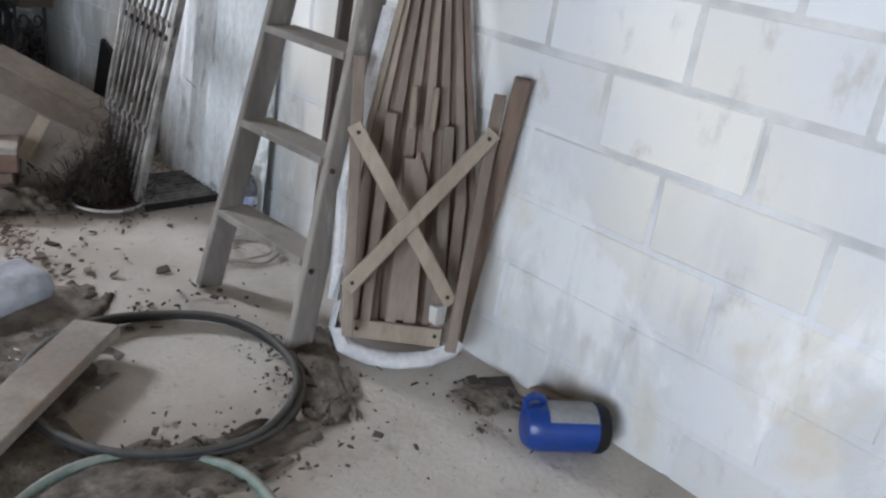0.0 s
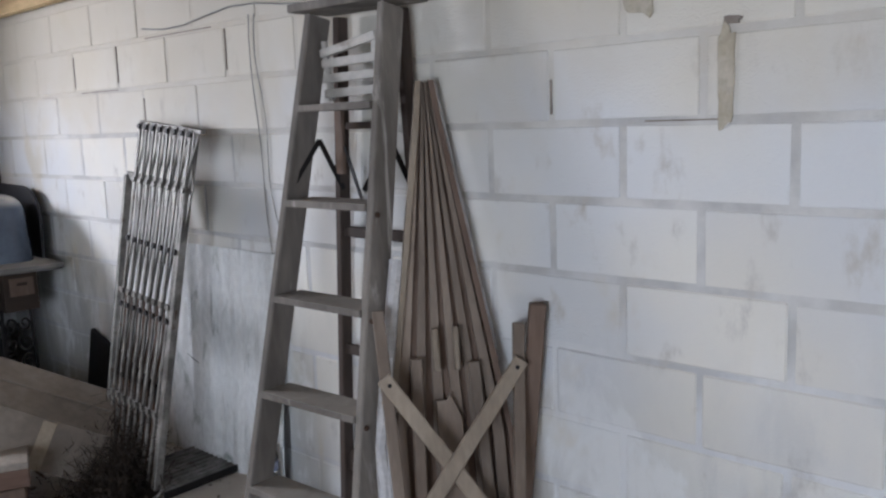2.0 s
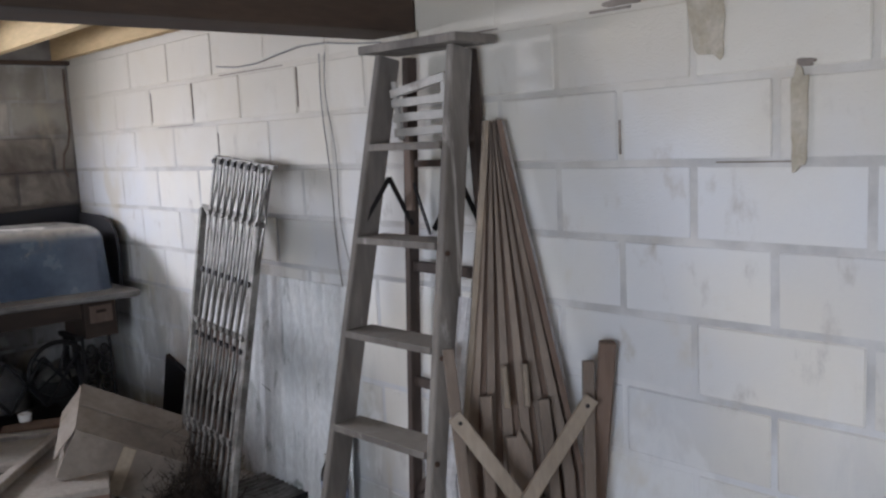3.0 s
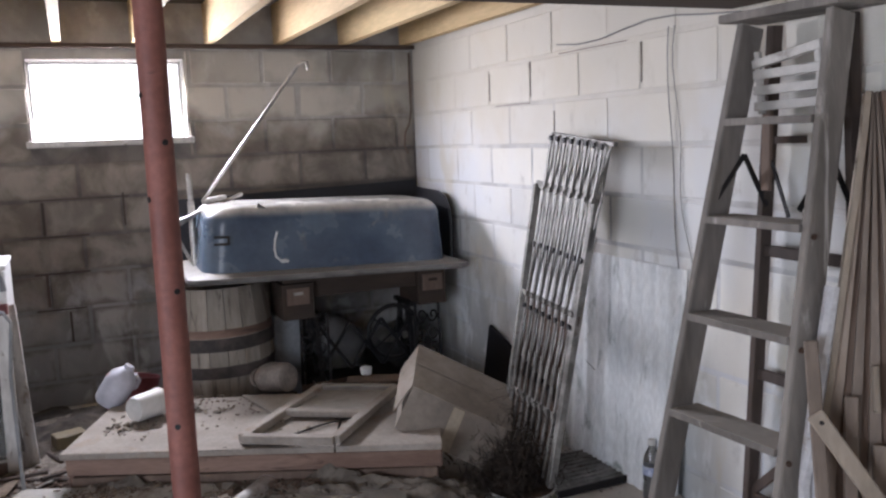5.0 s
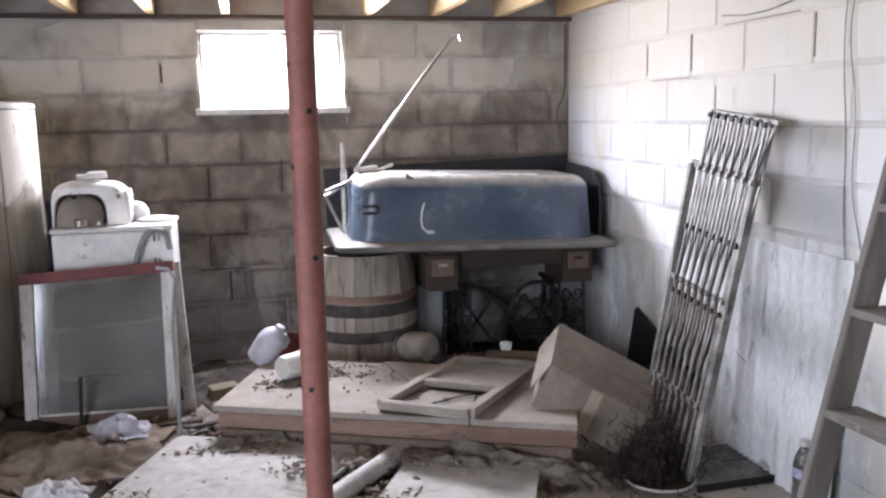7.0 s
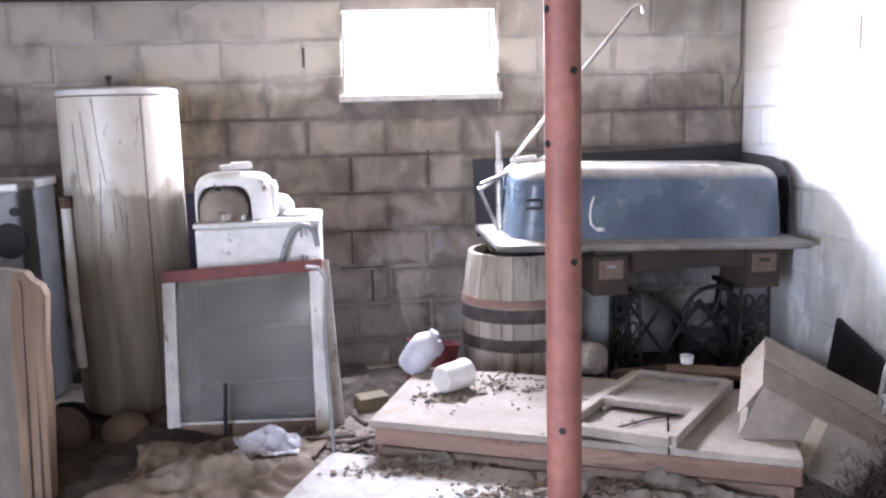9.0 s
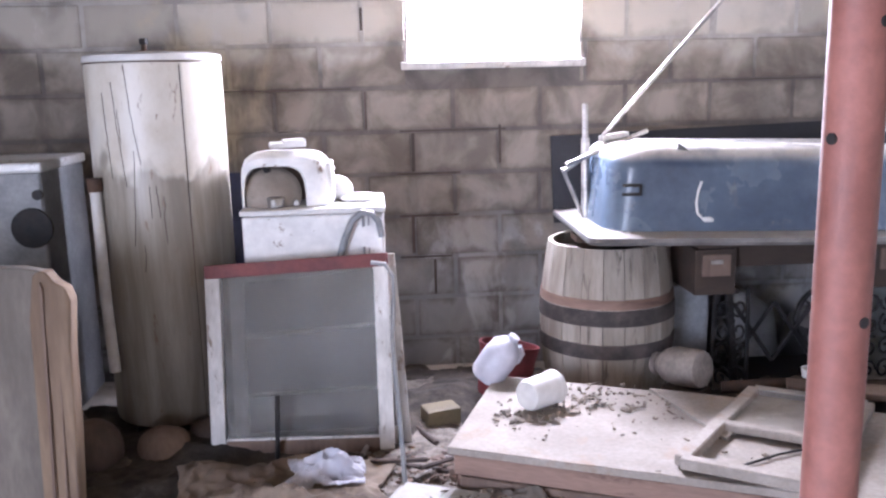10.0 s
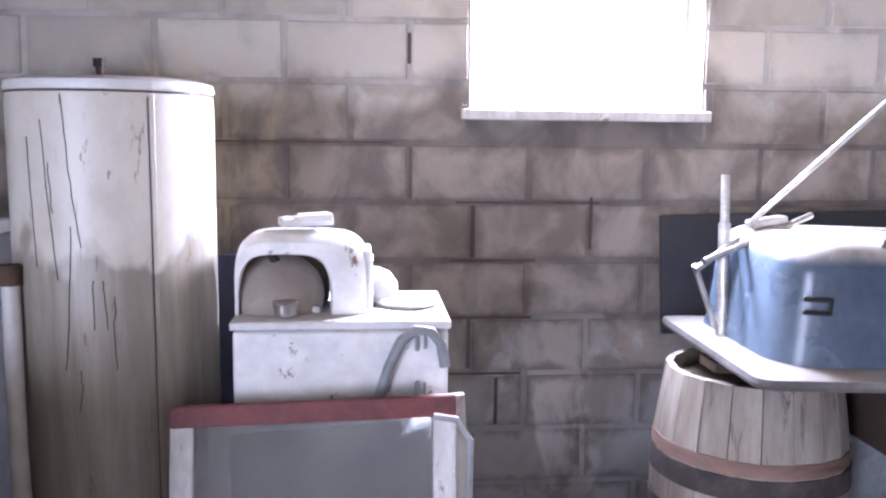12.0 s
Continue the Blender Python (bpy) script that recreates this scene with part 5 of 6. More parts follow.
def timber_frame():
    z = 0.243
    L, B, R, T = Vector((-1.475, -1.70, z)), Vector((-1.165, -1.93, z + 0.01)), Vector((-0.70, -1.37, z)), Vector((-1.01, -1.17, z))
    ob = thing("timber_frame", ((L + R) / 2 - Vector((0, 0, 0.04))), "weathered timber window frame lying on the platform", "frame")
    s1, s2 = (B - L).normalized(), (R - B).normalized()
    part("end_rail", rough(span(L, B, 0.045, 0.034, 0.004, s2), 0.003, 7), DECK, ob)
    part("end_rail", rough(span(T, R, 0.045, 0.034, 0.004, s2), 0.003, 7), GREYWOOD, ob)
    part("long_rail", rough(span(B, R, 0.045, 0.034, 0.004, s1), 0.003, 7), DECK, ob)
    part("long_rail", rough(span(L, T, 0.045, 0.034, 0.004, s1), 0.003, 7), DECK, ob)
    part("middle_rail", rough(span(L.lerp(T, 0.47), B.lerp(R, 0.47), 0.04, 0.03, 0.004, s2), 0.003, 7), DECK, ob)
    q = [L.lerp(T, 0.5), B.lerp(R, 0.5), R.lerp(T, 0.03), T.lerp(R, 0.03)]
    part("panel", slab([p - Vector((0, 0, 0.012)) for p in q], (0, 0, 0.006)), GREYWOOD, ob, "grey panel filling half the frame")
    solid("bent_wire", tube([(-1.30, -1.72, 0.226), (-1.15, -1.66, 0.228), (-1.0, -1.62, 0.226)], 0.004, 6), IRON, "bent black wire lying inside the timber frame", "wire")


timber_frame()


def cardboard_box():
    D, A, B = Vector((-0.525, -2.043, 0.028)), Vector((-0.895, -1.865, 0.238)), Vector((-0.785, -1.82, 0.378))
    e1 = (A - D).normalized()
    e2 = (B - A) - e1 * (B - A).dot(e1)
    e2.normalize()
    e3 = Vector((0.125, 0.23, 0.105)).normalized()
    w, h, dp = 0.455, 0.185, 0.29
    ob = thing("cardboard_box", D + e1 * w / 2 + e3 * dp / 2, "battered brown cardboard box tipped on its corner", "box")
    t = 0.005

    def panel(o, u, v, name="side"):
        nrm = u.cross(v).normalized()
        return part(name, rough(slab([o, o + u, o + u + v, o + v], nrm * t), 0.004, 4), CARD, ob)

    panel(D, e1 * w, e2 * h, "front")
    panel(D + e3 * dp, e1 * w, e2 * h, "back")
    panel(D, e3 * dp, e2 * h)
    panel(D + e1 * w, e3 * dp, e2 * h)
    panel(D, e1 * w, e3 * dp, "bottom")
    O = D + e2 * h
    panel(O + e2 * 0.002, e1 * w, e3 * dp * 0.5 + e2 * 0.004, "flap")
    panel(O + e3 * dp + e2 * 0.002, e1 * w, -e3 * dp * 0.495 + e2 * 0.006, "flap")
    panel(O + e1 * w + e2 * 0.004, e3 * dp * 0.96, e1 * 0.03 - e2 * 0.13, "flap")
    m = e1 * (w * 0.47)
    part("tape", slab([D + m - e3 * 0.007, D + m + e1 * 0.05 - e3 * 0.007, O + m + e1 * 0.05 - e3 * 0.007, O + m - e3 * 0.007], -e3 * 0.0015), TAPE, ob)


cardboard_box()

# containers by the barrel
jugs = thing("plastic_drum", (-1.80, -1.15, 0.22), "white plastic tub lying on its side on the platform", "tub")
ax = Vector((0.8, 0.6, 0)).normalized()
c = Vector((-1.79, -1.16, 0.282))
part("shell", rough(lathe([(0.025, 0.0), (0.051, 0.003), (0.057, 0.016), (0.059, 0.125), (0.061, 0.137), (0.060, 0.15), (0.025, 0.152)], c - ax * 0.08, 28, Vector((0, 0, 1)).rotation_difference(ax).to_matrix().to_4x4()), 0.003, 8), CREAM, jugs, "", True)
part("rim", lathe([(0.058, 0.0), (0.063, 0.002), (0.063, 0.012), (0.058, 0.014)], c + ax * 0.052, 28, Vector((0, 0, 1)).rotation_difference(ax).to_matrix().to_4x4()), CREAM, jugs, "", True)
jm = pose(-1.90, -0.84, 0.30, 22, 28, 20)
jug = thing("plastic_jug", (-1.90, -0.84, 0.21), "pale plastic jug tipped against the barrel", "jug")
part("bottle_body", lathe([(0.02, -0.095), (0.06, -0.093), (0.068, -0.08), (0.070, 0.02), (0.062, 0.06), (0.035, 0.09), (0.022, 0.10)], (0, 0, 0), 28, jm), LILAC, jug, "", True)
part("handle", tube([jm @ Vector(p) for p in ((0.062, 0, 0.0), (0.085, 0, 0.02), (0.08, 0, 0.06), (0.045, 0, 0.085))], 0.010, 8), LILAC, jug, "", True)
part("neck", lathe([(0.020, 0.095), (0.022, 0.10), (0.022, 0.118), (0.014, 0.12)], (0, 0, 0), 20, jm), LILAC, jug, "", True)
solid("red_bucket", rough(lathe([(0.03, 0.0), (0.10, 0.004), (0.125, 0.26), (0.13, 0.28), (0.12, 0.28), (0.09, 0.02), (0.03, 0.015)], (-1.86, -0.60, 0.0), 24, pose(0, 0, 0, -6, 10, 0)), 0.006, 6), RED, "faded red plastic bucket beside the barrel", "bucket", smooth=True)
solid("yellow_tin", rough(box(pose(-2.13, -0.80, 0.055, 0, 0, 15), 0.14, 0.10, 0.10, 0.01), 0.006, 8), YELLOW, "dull yellow tin box on the floor", "tin")
pot = thing("clay_jar", (-1.10, -0.86, 0), "rounded beige stoneware jar lying on its side by the barrel", "jar")
pm = pose(-1.105, -0.93, 0.245, -97, 0, 34)
part("belly", lathe([(0.03, 0.0), (0.070, 0.004), (0.077, 0.02), (0.079, 0.12), (0.068, 0.165), (0.045, 0.195), (0.035, 0.21)], (0, 0, 0), 28, pm), STONE, pot, "", True)
part("rim", lathe([(0.034, 0.205), (0.046, 0.208), (0.046, 0.228), (0.034, 0.23)], (0, 0, 0), 22, pm), STONE, pot, "", True)
part("prop_block", box(pose(-1.15, -0.865, 0.075, 0, 0, 34), 0.13, 0.15, 0.165, 0.008), DARKWOOD, pot, "dark timber block under it")
solid("scrap_pipe", tube([(-1.04, -0.95, 0.175), (-0.75, -1.06, 0.215), (-0.40, -1.20, 0.20)], 0.026, 12), RUST, "rusty scrap pipe lying behind the platform", "pipe", smooth=True)
solid("scrap_pipe", tube([(-0.98, -1.08, 0.135), (-0.62, -1.20, 0.175), (-0.32, -1.31, 0.15)], 0.03, 12), IRON, "black scrap pipe lying behind the platform", "pipe", smooth=True)
solid("scrap_board", rough(slab([(-1.0, -0.86, 0.09), (-0.32, -1.10, 0.155), (-0.28, -0.98, 0.15), (-0.95, -0.74, 0.09)], (0, 0, 0.03), 0.003), 0.006, 6), DARKWOOD, "dark scrap board lying behind the platform", "board", "scrap boards")
solid("scrap_board", rough(slab([(-0.88, -1.17, 0.225), (-0.28, -1.42, 0.225), (-0.24, -1.32, 0.225), (-0.84, -1.07, 0.225)], (0, 0, 0.025), 0.003), 0.006, 8), POSTWOOD, "broken brown scrap board lying behind the platform", "board", "scrap boards")
solid("enamel_cup", lathe([(0.012, 0), (0.026, 0.003), (0.031, 0.038), (0.029, 0.038), (0.022, 0.008)], (-0.74, -1.05, 0.236), 18), WHITE, "white enamel cup on the scrap pipe", "cup", smooth=True)
solid("dark_plank", rough(slab([(-0.09, -1.02, 0.0), (-0.09, -1.66, 0.0), (-0.05, -1.66, 0.22), (-0.03, -1.02, 0.40)], (0.025, 0, 0), 0.004), 0.003, 5), BLACKPANEL, "dark board leaning on the wall in the corner", "board")


def boulder(name, x, y, r, label, mat, seed):
    bm = bmesh.new()
    bmesh.ops.create_icosphere(bm, subdivisions=3, radius=r)
    for v in bm.verts:
        v.co *= 1 + 0.22 * noise.noise(v.co * (1.6 / r) * 0.6 + Vector((seed, 0, 0)))
        v.co.z *= 0.85
    bmesh.ops.translate(bm, verts=bm.verts, vec=(x, y, r * 0.80))
    return solid(name, bm, mat, label, "stone", "stones by the tank", smooth=True)


boulder("stone", -3.17, -0.98, 0.095, "rounded brown stone at the foot of the tank", POSTWOOD, 1)
boulder("stone", -3.42, -1.02, 0.12, "large dark stone at the foot of the tank", DARKLEG, 2)
boulder("stone", -3.02, -0.86, 0.08, "dark stone at the foot of the tank", DARKLEG, 3)
boulder("stone", -3.6, -0.9, 0.13, "large dark stone beside the tank", DARKLEG, 5)
boulder("terracotta_ball", -1.10, -2.02, 0.036, "small terracotta lump on the floor", REDPLANK, 7)

# sheets, pipes and rags over the floor
solid("white_board", rough(slab([(-2.30, -1.40, 0.075), (-1.53, -1.74, 0.075), (-1.98, -2.30, 0.012), (-2.35, -2.33, 0.012), (-2.72, -2.22, 0.012)], (0, 0, 0.012), 0.002), 0.006, 3), SHEET, "dirty white board lying flat on the floor", "board")
solid("white_board", rough(slab([(-1.42, -1.88, 0.050), (-0.92, -2.06, 0.050), (-1.17, -2.66, 0.010), (-1.84, -2.62, 0.010)], (0, 0, 0.010), 0.002), 0.006, 3), SHEET, "second dirty white board under the litter", "board")
drain = thing("drain_pipe", (-1.70, -2.10, 0), "white plastic drain pipe lying on the floor", "pipe")
pa, pb = Vector((-2.03, -2.48, 0.063)), Vector((-1.385, -1.745, 0.063))
part("pipe_wall", rod(pa, pb, 0.038, 20), PVC, drain, "", True)
pd = (pb - pa).normalized()
part("socket", rod(pb - pd * 0.02, pb + pd * 0.07, 0.046, 20), PVC, drain, "", True)
part("bore", rod(pa - pd * 0.004, pa + pd * 0.002, 0.032, 20), IRON, drain)
coup = thing("pipe_coupling", (-2.225, -2.45, 0), "grey plastic drain coupling with black clamps lying on the floor", "pipe")
ka, kb = Vector((-2.285, -2.63, 0.055)), Vector((-2.175, -2.28, 0.055))
kd = (kb - ka).normalized()
part("barrel_tube", rod(ka, kb, 0.044, 20), GREYPVC, coup, "", True)
part("collar", rod(ka + kd * 0.08, ka + kd * 0.20, 0.048, 20), BLACKPVC, coup, "", True)
part("collar", rod(ka - kd * 0.0, ka + kd * 0.03, 0.050, 20), BLACKPVC, coup, "", True)
part("bore", rod(ka - kd * 0.004, ka + kd * 0.001, 0.036, 20), IRON, coup)
elbow = thing("black_pipe_elbow", (-2.38, -2.38, 0), "black plastic pipe elbow with a side stub standing on the floor", "pipe")
part("bend", tube([(-2.405, -2.43, 0.044), (-2.385, -2.39, 0.062), (-2.36, -2.335, 0.10), (-2.345, -2.30, 0.135), (-2.33, -2.28, 0.158), (-2.315, -2.285, 0.162)], 0.034, 16), BLACKPVC, elbow, "", True)
part("mouth", lathe([(0.030, -0.02), (0.041, -0.018), (0.042, 0.018), (0.034, 0.022)], (-2.322, -2.283, 0.160), 20, pose(0, 0, 0, 0, 62, 20)), BLACKPVC, elbow, "", True)
part("socket", rod((-2.42, -2.465, 0.042), (-2.40, -2.42, 0.048), 0.040, 18), BLACKPVC, elbow, "", True)
part("stub", rod((-2.37, -2.36, 0.06), (-2.30, -2.41, 0.042), 0.031, 18), BLACKPVC, elbow, "", True)
part("stub_collar", rod((-2.318, -2.397, 0.046), (-2.294, -2.414, 0.041), 0.037, 18), BLACKPVC, elbow, "", True)
solid("short_plank", rough(slab([(-2.13, -2.62, 0.026), (-2.05, -2.62, 0.026), (-2.02, -2.04, 0.026), (-2.075, -2.03, 0.026)], (0, 0, 0.02), 0.003), 0.003, 6), DECK, "short pale brown plank lying on the white board", "plank")
sack = thing("paper_sack", (-2.72, -1.43, 0.0), "slumped brown paper sack on the floor", "sack")
part("body", crumple((-2.72, -1.43, 0.004), 0.74, 0.60, 0.17, 52, 56, 0.75), SACK, sack, "", True)
part("mouth_fold", rough(tube([(-2.98, -1.66, 0.030), (-2.90, -1.69, 0.034), (-2.80, -1.70, 0.032), (-2.68, -1.695, 0.032), (-2.56, -1.68, 0.030)], 0.016, 8), 0.012, 14), SACK, sack, "rolled torn mouth of the sack", True)
solid("grimy_board", rough(slab([(-3.45, -2.0, 0.006), (-3.0, -2.26, 0.006), (-2.75, -1.87, 0.006), (-2.98, -1.68, 0.006), (-3.45, -1.62, 0.006)], (0, 0, 0.045), 0.004), 0.004, 4), POSTWOOD, "dark grimy board lying on the floor", "board")
solid("white_offcut", rough(slab([(-3.14, -2.02, 0.054), (-2.98, -1.96, 0.054), (-2.93, -1.82, 0.054), (-3.12, -1.85, 0.054)], (0, 0, 0.012), 0.002), 0.003, 6), SHEET, "small white offcut on the grimy board", "board")
solid("rag", crumple((-2.55, -1.33, 0.06), 0.24, 0.16, 0.13, 21, 34, 0.6), LILAC, "crumpled white rag on the cardboard sheet", "rag", smooth=True)
solid("rag", crumple((-2.70, -1.86, 0.03), 0.22, 0.17, 0.12, 33, 34, 0.6), CLOTH, "crumpled white paper rag on the floor", "rag", smooth=True)
solid("rag", crumple((-2.90, -1.98, 0.048), 0.16, 0.12, 0.06, 37), CLOTH, "torn white paper scrap on the grimy board", "rag")
solid("stick", rod((-2.75, -1.05, 0.02), (-2.735, -1.06, 0.28), 0.009, 8), IRON, "short dark stake standing before the sash", "stick")
solid("batten", span((-2.50, -1.40, 0.055), (-2.33, -1.68, 0.03), 0.02, 0.03, 0.003), GREYWOOD, "thin grey batten lying over the cardboard", "stick")

# dead plant in a shallow pan at the gate
plant = thing("dead_plant", (-0.50, -2.20, 0), "dead black plant in a shallow pale-rimmed pan", "plant")
part("pan", lathe([(0.05, 0.006), (0.10, 0.008), (0.13, 0.024), (0.127, 0.026), (0.095, 0.012), (0.05, 0.011)], (-0.49, -2.20, 0.0), 30), RUST, plant, "", True)
part("pan_rim", tube([(-0.49 + 0.134 * math.cos(t), -2.20 + 0.134 * math.sin(t), 0.026) for t in (2 * math.pi * i / 36 for i in range(36))], 0.005, 6, True), PVC, plant, "pale rim", True)
random.seed(5)
verts, faces = [], []
for i in range(6000):
    while True:
        e = Vector((random.uniform(-1, 1), random.uniform(-1, 1), random.uniform(-1, 1)))
        if e.length < 1 and random.random() > e.length * 0.55:
            break
    wild = math.exp(random.gauss(-0.1, 0.4)) if i % 3 else 0.8
    up = max(0.0, e.z * 0.5 + 0.5) ** 2.4 * wild
    b = Vector((-0.52 + 0.21 * e.x * wild * (1 - 0.6 * min(1, up)) + 0.13 * up, -2.15 + 0.13 * e.y * wild + 0.06 * up, 0.015 + 0.27 * up))
    v = Vector((random.gauss(0, 1), random.gauss(0, 1), random.gauss(0.1, 0.8))).normalized() * random.uniform(0.015, 0.09)
    mid, tip = b + v * 0.5 + Vector((random.gauss(0, 0.008), random.gauss(0, 0.008), 0)), b + v
    tip.z, mid.z, b.z = max(0.012, tip.z), max(0.012, mid.z), max(0.012, b.z)
    s = Vector((random.uniform(-1, 1), random.uniform(-1, 1), 0)).normalized() * 0.0020
    k = len(verts)
    verts += [b - s, b + s, mid - s * 0.9, mid + s * 0.9, tip]
    faces += [(k, k + 1, k + 3, k + 2), (k + 2, k + 3, k + 4)]
bm = bmesh.new()
vs = [bm.verts.new(v) for v in verts]
for f in faces:
    bm.faces.new([vs[i] for i in f])
part("dead_leaves", bm, TWIG, plant)["kind"] = "stuff"


# ---- litter ----
def dirt(name, cx, cy, sx, sy, h, seed, turn=0.0, mat=EARTH, label="thin spill of crumbled dark dirt on the floor"):
    """A thin uneven spill of crumbled dirt."""
    bm = bmesh.new()
    n = 64
    bmesh.ops.create_grid(bm, x_segments=n, y_segments=n, size=0.5)
    drop = []
    for v in bm.verts:
        p = v.co.copy()
        q = p.length * 2 + 0.55 * noise.noise(Vector((p.x * 4, p.y * 4, seed))) + 0.3 * noise.noise(Vector((p.x * 11, p.y * 11, seed)))
        fine = min(1.0, h / 0.03) ** 1.8
        z = (h if q < 1 else 0.09) * (1 - q) + fine * 0.009 * noise.noise(Vector((cx + p.x * sx, cy + p.y * sy, seed)) * 38) + fine * 0.007 * noise.noise(Vector((cx + p.x * sx, cy + p.y * sy, seed)) * 90)
        u = Matrix.Rotation(radians(turn), 2) @ Vector((p.x * sx, p.y * sy))
        v.co = Vector((cx + u.x, cy + u.y, 0.012 + max(-0.04, z)))
        if q > 1.25:
            drop.append(v)
    bmesh.ops.delete(bm, geom=drop, context='VERTS')
    return solid(name, bm, mat, label, "dirt", kind="stuff", smooth=True)


for i, (x, y, sx, sy, h) in enumerate(((-1.55, -2.05, 0.7, 0.42, 0.012), (-2.55, -2.55, 1.5, 0.62, 0.03), (-1.15, -3.85, 0.6, 0.34, 0.018), (-1.4, -3.05, 0.5, 0.4, 0.013),
                                       (-0.54, -3.72, 0.18, 0.16, 0.008), (-0.14, -3.95, 0.16, 0.16, 0.008), (-2.3, -1.15, 0.8, 0.6, 0.04), (-3.1, -1.1, 0.9, 0.8, 0.03), (-2.12, -0.72, 1.0, 1.0, 0.045))):
    dirt("dirt_spill", x, y, sx, sy, h, i * 3.7)
for i, (x, y, sx, sy, h) in enumerate(((-1.88, -1.56, 0.85, 0.24, 0.10), (-1.20, -1.88, 0.95, 0.24, 0.10), (-0.86, -2.06, 0.5, 0.2, 0.07))):
    dirt("dirt_bank", x, y, sx, sy, h, 50 + i * 5.3, -24.7, SOIL, "bank of brown soil heaped along the platform foot")
dirt("dirt_spill", -1.36, -3.2, 0.75, 0.7, 0.02, 91.0, 30)
BLACKSOIL = "bank of very dark soil along the far wall"
dirt("soil_bank", -3.15, -1.0, 1.3, 1.0, 0.07, 71.0, 10, DARKEARTH, BLACKSOIL)
dirt("soil_bank", -3.75, -1.0, 1.2, 1.2, 0.07, 77.0, 0, DARKEARTH, BLACKSOIL)
dirt("soil_bank", -2.0, -0.55, 1.1, 0.95, 0.08, 83.0, -20, DARKEARTH, BLACKSOIL)
dirt("soil_bank", -2.55, -1.12, 0.9, 0.5, 0.045, 87.0, 5, DARKEARTH, BLACKSOIL)
dirt("soil_bank", -0.70, -1.02, 1.15, 0.62, 0.17, 97.0, -18, DARKEARTH, BLACKSOIL)
# soil drifted round the hose ring
for x, y, sx, sy, h, seed, turn in ((-1.06, -2.98, 0.55, 0.30, 0.009, 101.0, 30), (-1.05, -3.86, 0.8, 0.20, 0.010, 107.0, 6), (-0.47, -3.62, 0.15, 0.5, 0.008, 109.0, -25), (-1.36, -3.62, 0.45, 0.5, 0.010, 113.0, 0)):
    dirt("dirt_spill", x, y, sx, sy, h, seed, turn, SOIL, "brown soil drifted against the hose ring")


def litter(name, patches, label, mat, seed, thin):
    random.seed(seed)
    verts, faces = [], []
    for cx, cy, sx, sy, z, count, size in patches:
        for _ in range(count):
            p = Vector((random.gauss(cx, sx), random.gauss(cy, sy), z))
            if p.x > -0.03 or p.y > -0.03:
                continue
            big = math.exp(random.gauss(-0.35, 0.6))
            l, w, h = size * big * random.uniform(0.6, 1.6), size * big * random.uniform(0.15, 0.9), size * thin * random.uniform(0.3, 1)
            m = Matrix.Translation(p + Vector((0, 0, h / 2 + 0.002))) @ Euler((random.gauss(0, 0.25), random.gauss(0, 0.25), random.uniform(0, 6.28))).to_matrix().to_4x4()
            k = len(verts)
            for x, y, zz in ((-1, -1, -1), (1, -0.7, -1), (0.8, 1, -1), (-0.7, 0.8, -1), (-0.8, -0.9, 1), (0.7, -0.6, 1), (0.6, 0.9, 1), (-0.6, 0.6, 1)):
                verts.append(m @ Vector((x * l / 2, y * w / 2, zz * h / 2)))
            for f in ((3, 2, 1, 0), (4, 5, 6, 7), (0, 1, 5, 4), (1, 2, 6, 5), (2, 3, 7, 6), (3, 0, 4, 7)):
                faces.append(tuple(k + i for i in f))
    me = bpy.data.meshes.new(name)
    me.from_pydata(verts, [], faces)
    me.materials.append(mat)
    return tagged(new(name, me), label, "litter", kind="stuff")


litter("floor_litter", [(-1.65, -2.3, 0.15, 0.18, 0.012, 600, 0.020), (-2.3, -2.5, 0.35, 0.1, 0.012, 600, 0.020), (-1.3, -2.3, 0.4, 0.35, 0.012, 110, 0.016),
                        (-2.35, -1.25, 0.25, 0.16, 0.01, 500, 0.03), (-1.5, -1.84, 0.4, 0.06, 0.05, 260, 0.02), (-0.55, -2.32, 0.16, 0.06, 0.008, 90, 0.014),
                        (-1.88, -1.58, 0.18, 0.04, 0.085, 150, 0.02), (-1.45, -1.78, 0.16, 0.035, 0.075, 150, 0.02), (-1.05, -1.97, 0.16, 0.035, 0.075, 150, 0.02), (-3.0, -1.2, 0.35, 0.3, 0.01, 400, 0.025), (-2.9, -2.3, 0.5, 0.25, 0.01, 700, 0.02), (-2.1, -0.75, 0.25, 0.25, 0.008, 350, 0.025)],
       "dry leaves, splinters and crumbled dirt strewn over the floor", STRAW, 11, 0.35)
litter("leaf_litter", [(-2.85, -2.46, 0.24, 0.07, 0.03, 1100, 0.018), (-2.45, -2.58, 0.2, 0.06, 0.02, 500, 0.018), (-1.98, -2.52, 0.16, 0.08, 0.014, 420, 0.016), (-1.62, -2.10, 0.07, 0.07, 0.016, 420, 0.016), (-1.74, -2.3, 0.08, 0.08, 0.016, 350, 0.016),
                       (-1.30, -1.87, 0.28, 0.03, 0.08, 350, 0.017), (-1.85, -1.61, 0.2, 0.03, 0.08, 240, 0.017), (-0.90, -2.40, 0.04, 0.16, 0.012, 200, 0.014), (-2.32, -1.22, 0.18, 0.08, 0.03, 450, 0.024), (-2.38, -1.78, 0.05, 0.05, 0.026, 90, 0.015)],
       "trodden brown leaf and bark litter over the boards", POSTWOOD, 29, 0.4)
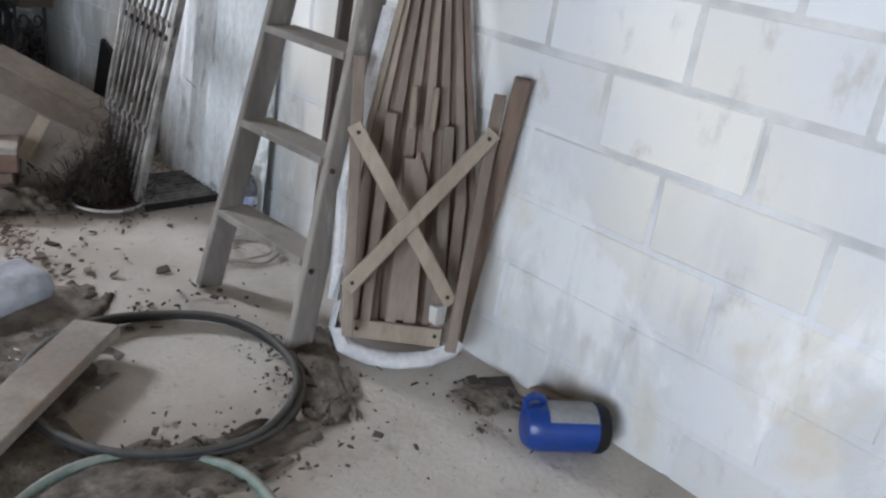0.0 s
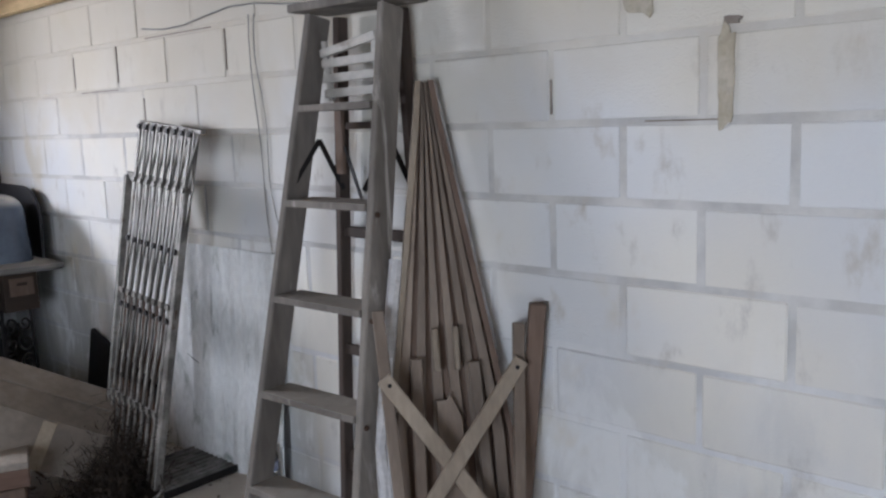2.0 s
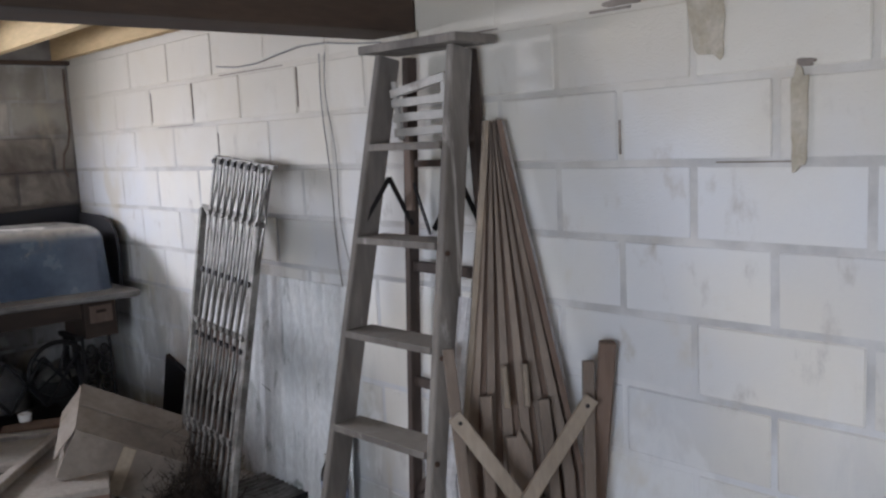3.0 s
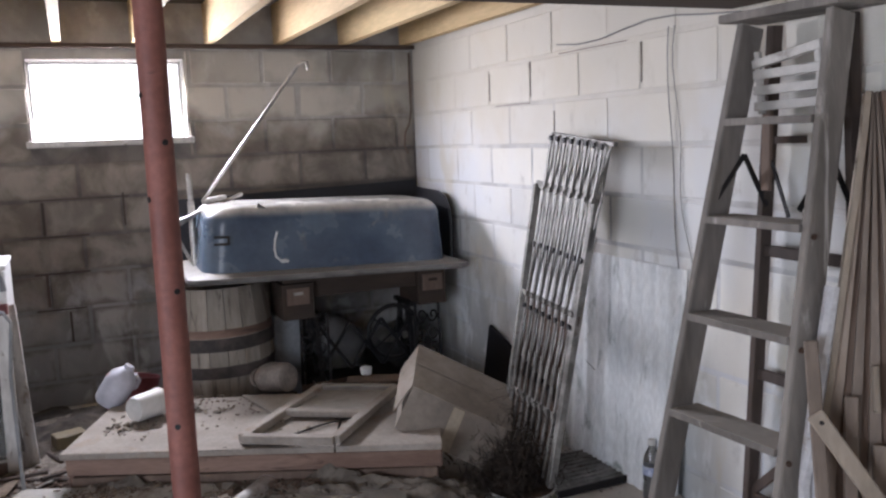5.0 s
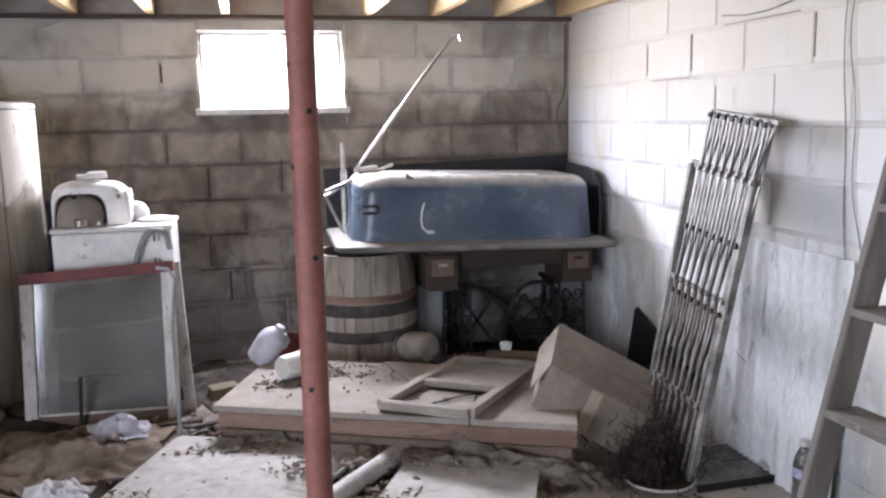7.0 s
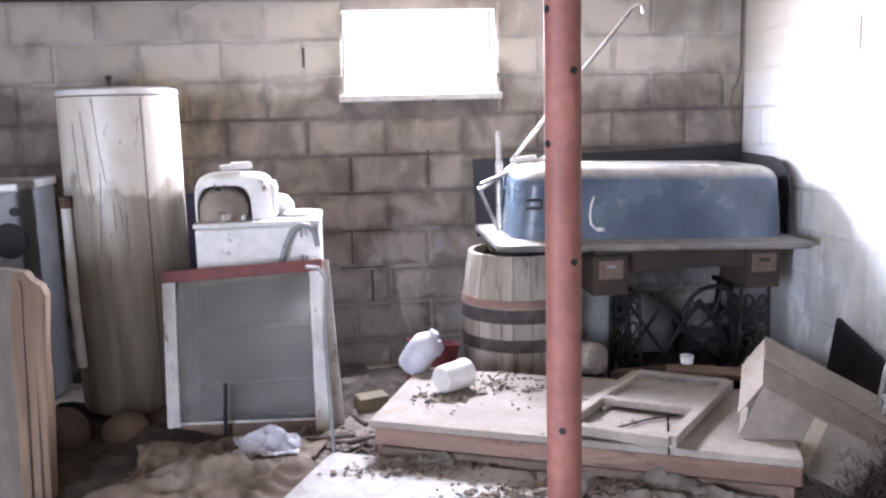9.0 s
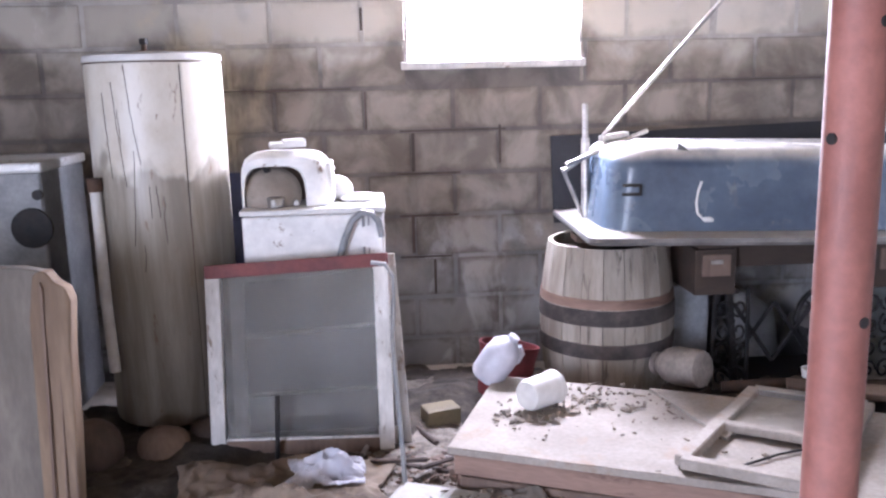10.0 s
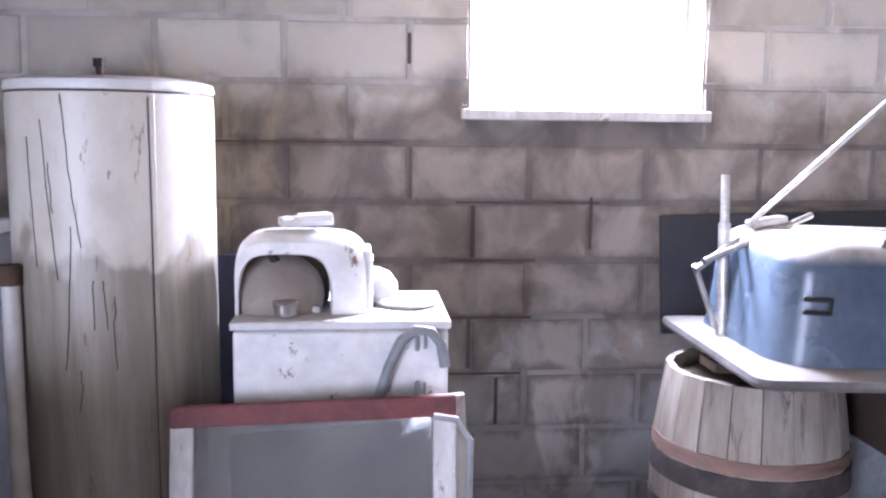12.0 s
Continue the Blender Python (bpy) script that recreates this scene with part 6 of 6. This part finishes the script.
litter("board_litter", [(-1.62, -2.22, 0.07, 0.18, 0.045, 300, 0.022), (-1.45, -2.48, 0.10, 0.07, 0.026, 150, 0.02), (-2.15, -2.20, 0.12, 0.10, 0.034, 160, 0.02), (-2.42, -1.90, 0.10, 0.10, 0.05, 90, 0.018),
                        (-1.72, -1.86, 0.10, 0.05, 0.075, 110, 0.02), (-1.0, -2.68, 0.16, 0.08, 0.012, 90, 0.018), (-1.70, -2.55, 0.16, 0.10, 0.014, 320, 0.022)],
       "crumbs of bark and plaster scattered over the floor boards", STRAW, 41, 0.4)
litter("hose_litter", [(-1.1, -3.82, 0.22, 0.10, 0.014, 420, 0.014), (-0.55, -3.6, 0.06, 0.14, 0.012, 160, 0.013), (-0.55, -3.72, 0.08, 0.07, 0.006, 60, 0.012), (-0.8, -3.05, 0.22, 0.06, 0.006, 70, 0.016), (-0.3, -4.0, 0.14, 0.14, 0.006, 40, 0.014),
                       (-1.25, -3.1, 0.16, 0.16, 0.006, 80, 0.016), (-1.4, -3.2, 0.14, 0.14, 0.014, 160, 0.02), (-0.7, -2.5, 0.4, 0.3, 0.006, 40, 0.025), (-0.16, -3.92, 0.05, 0.05, 0.006, 26, 0.025)],
       "dark crumbs and leaf bits strewn round the hoses", DARKLEG, 12, 0.4)
litter("platform_litter", [(-1.62, -1.12, 0.14, 0.07, 0.222, 150, 0.018), (-1.86, -1.25, 0.09, 0.04, 0.222, 40, 0.022), (-1.4, -1.3, 0.25, 0.15, 0.222, 90, 0.016)],
       "wood chips and dry scraps on the platform", STRAW, 13, 0.4)
litter("pale_litter", [(-2.75, -2.5, 0.28, 0.12, 0.02, 160, 0.016), (-1.75, -2.3, 0.22, 0.2, 0.016, 160, 0.016), (-2.2, -2.5, 0.3, 0.12, 0.016, 120, 0.014), (-2.65, -1.95, 0.12, 0.08, 0.016, 60, 0.018),
                       (-1.35, -3.3, 0.14, 0.14, 0.02, 60, 0.014), (-1.5, -1.82, 0.3, 0.04, 0.07, 60, 0.016)],
       "pale flakes of paint and plaster in the dirt", FRAMEWHITE, 19, 0.35)
random.seed(17)
for i in range(14):
    a = Vector((random.uniform(-2.5, -2.1), random.uniform(-1.4, -1.0), 0.02 + 0.012 * (i % 4)))
    v = Vector((random.uniform(-1, 1), random.uniform(-0.5, 0.5), random.uniform(-0.02, 0.06))).normalized() * random.uniform(0.12, 0.3)
    solid("dry_stick", rod(a, a + v, random.uniform(0.005, 0.011), 6), DARKLEG if i % 3 else GREYWOOD, "dry stick in the litter by the platform", "stick", "sticks in the litter")

# ---- blocks of the two walls, proud of their joints ----
def block_mesh(name, length, height, seed, mat):
    bm = box(Matrix.Translation((0, 0, 0)), 0.02, length, height, 0.006, 1)
    for v in bm.verts:
        v.co.x += 0.0018 * noise.noise(v.co * 9 + Vector((seed, seed, 0)))
    me = bpy.data.meshes.new(name)
    bm.to_mesh(me)
    bm.free()
    me.materials.append(mat)
    return me


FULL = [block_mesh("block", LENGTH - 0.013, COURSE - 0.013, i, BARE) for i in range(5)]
SHORT = {}


def lay(ob, across, rows, length, shift_even, shift_odd, lo, hi, holes=()):
    random.seed(23)
    for j in range(rows):
        z0 = TOP - COURSE * (j + 1)
        u = hi - (shift_even if j % 2 == 0 else shift_odd)
        edges = [hi]
        while u > lo:
            if edges[-1] - u > 0.03:
                edges.append(u)
            u -= length
        edges.append(lo)
        for b, a in zip(edges, edges[1:]):
            spans = [(a, b)]
            for h0, h1, hz0, hz1 in holes:
                if z0 + COURSE - 0.02 > hz0 and z0 + 0.02 < hz1:
                    cut = []
                    for s, e in spans:
                        if e <= h0 or s >= h1:
                            cut.append((s, e))
                        else:
                            cut += [(s, h0)] * (s < h0 - 0.03) + [(h1, e)] * (e > h1 + 0.03)
                    spans = cut
            for s, e in spans:
                if abs(e - s - length) < 0.002 and length == LENGTH:
                    me = random.choice(FULL)
                else:
                    key = (round(e - s, 3), across)
                    if key not in SHORT:
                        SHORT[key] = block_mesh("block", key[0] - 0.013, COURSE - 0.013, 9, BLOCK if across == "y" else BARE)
                    me = SHORT[key]
                o = new("block", me)
                o.parent = ob
                out = 0.006 + random.uniform(-0.0022, 0.0015)
                m = (s + e) / 2
                tip = Euler((random.gauss(0, 0.004), random.gauss(0, 0.003), random.gauss(0, 0.003)))
                if across == "y":
                    o.matrix_basis = Matrix.Translation((out, m, z0 + COURSE / 2)) @ tip.to_matrix().to_4x4()
                else:
                    o.matrix_basis = Matrix.Translation((m, out, z0 + COURSE / 2)) @ Matrix.Rotation(radians(90), 4, 'Z') @ tip.to_matrix().to_4x4()


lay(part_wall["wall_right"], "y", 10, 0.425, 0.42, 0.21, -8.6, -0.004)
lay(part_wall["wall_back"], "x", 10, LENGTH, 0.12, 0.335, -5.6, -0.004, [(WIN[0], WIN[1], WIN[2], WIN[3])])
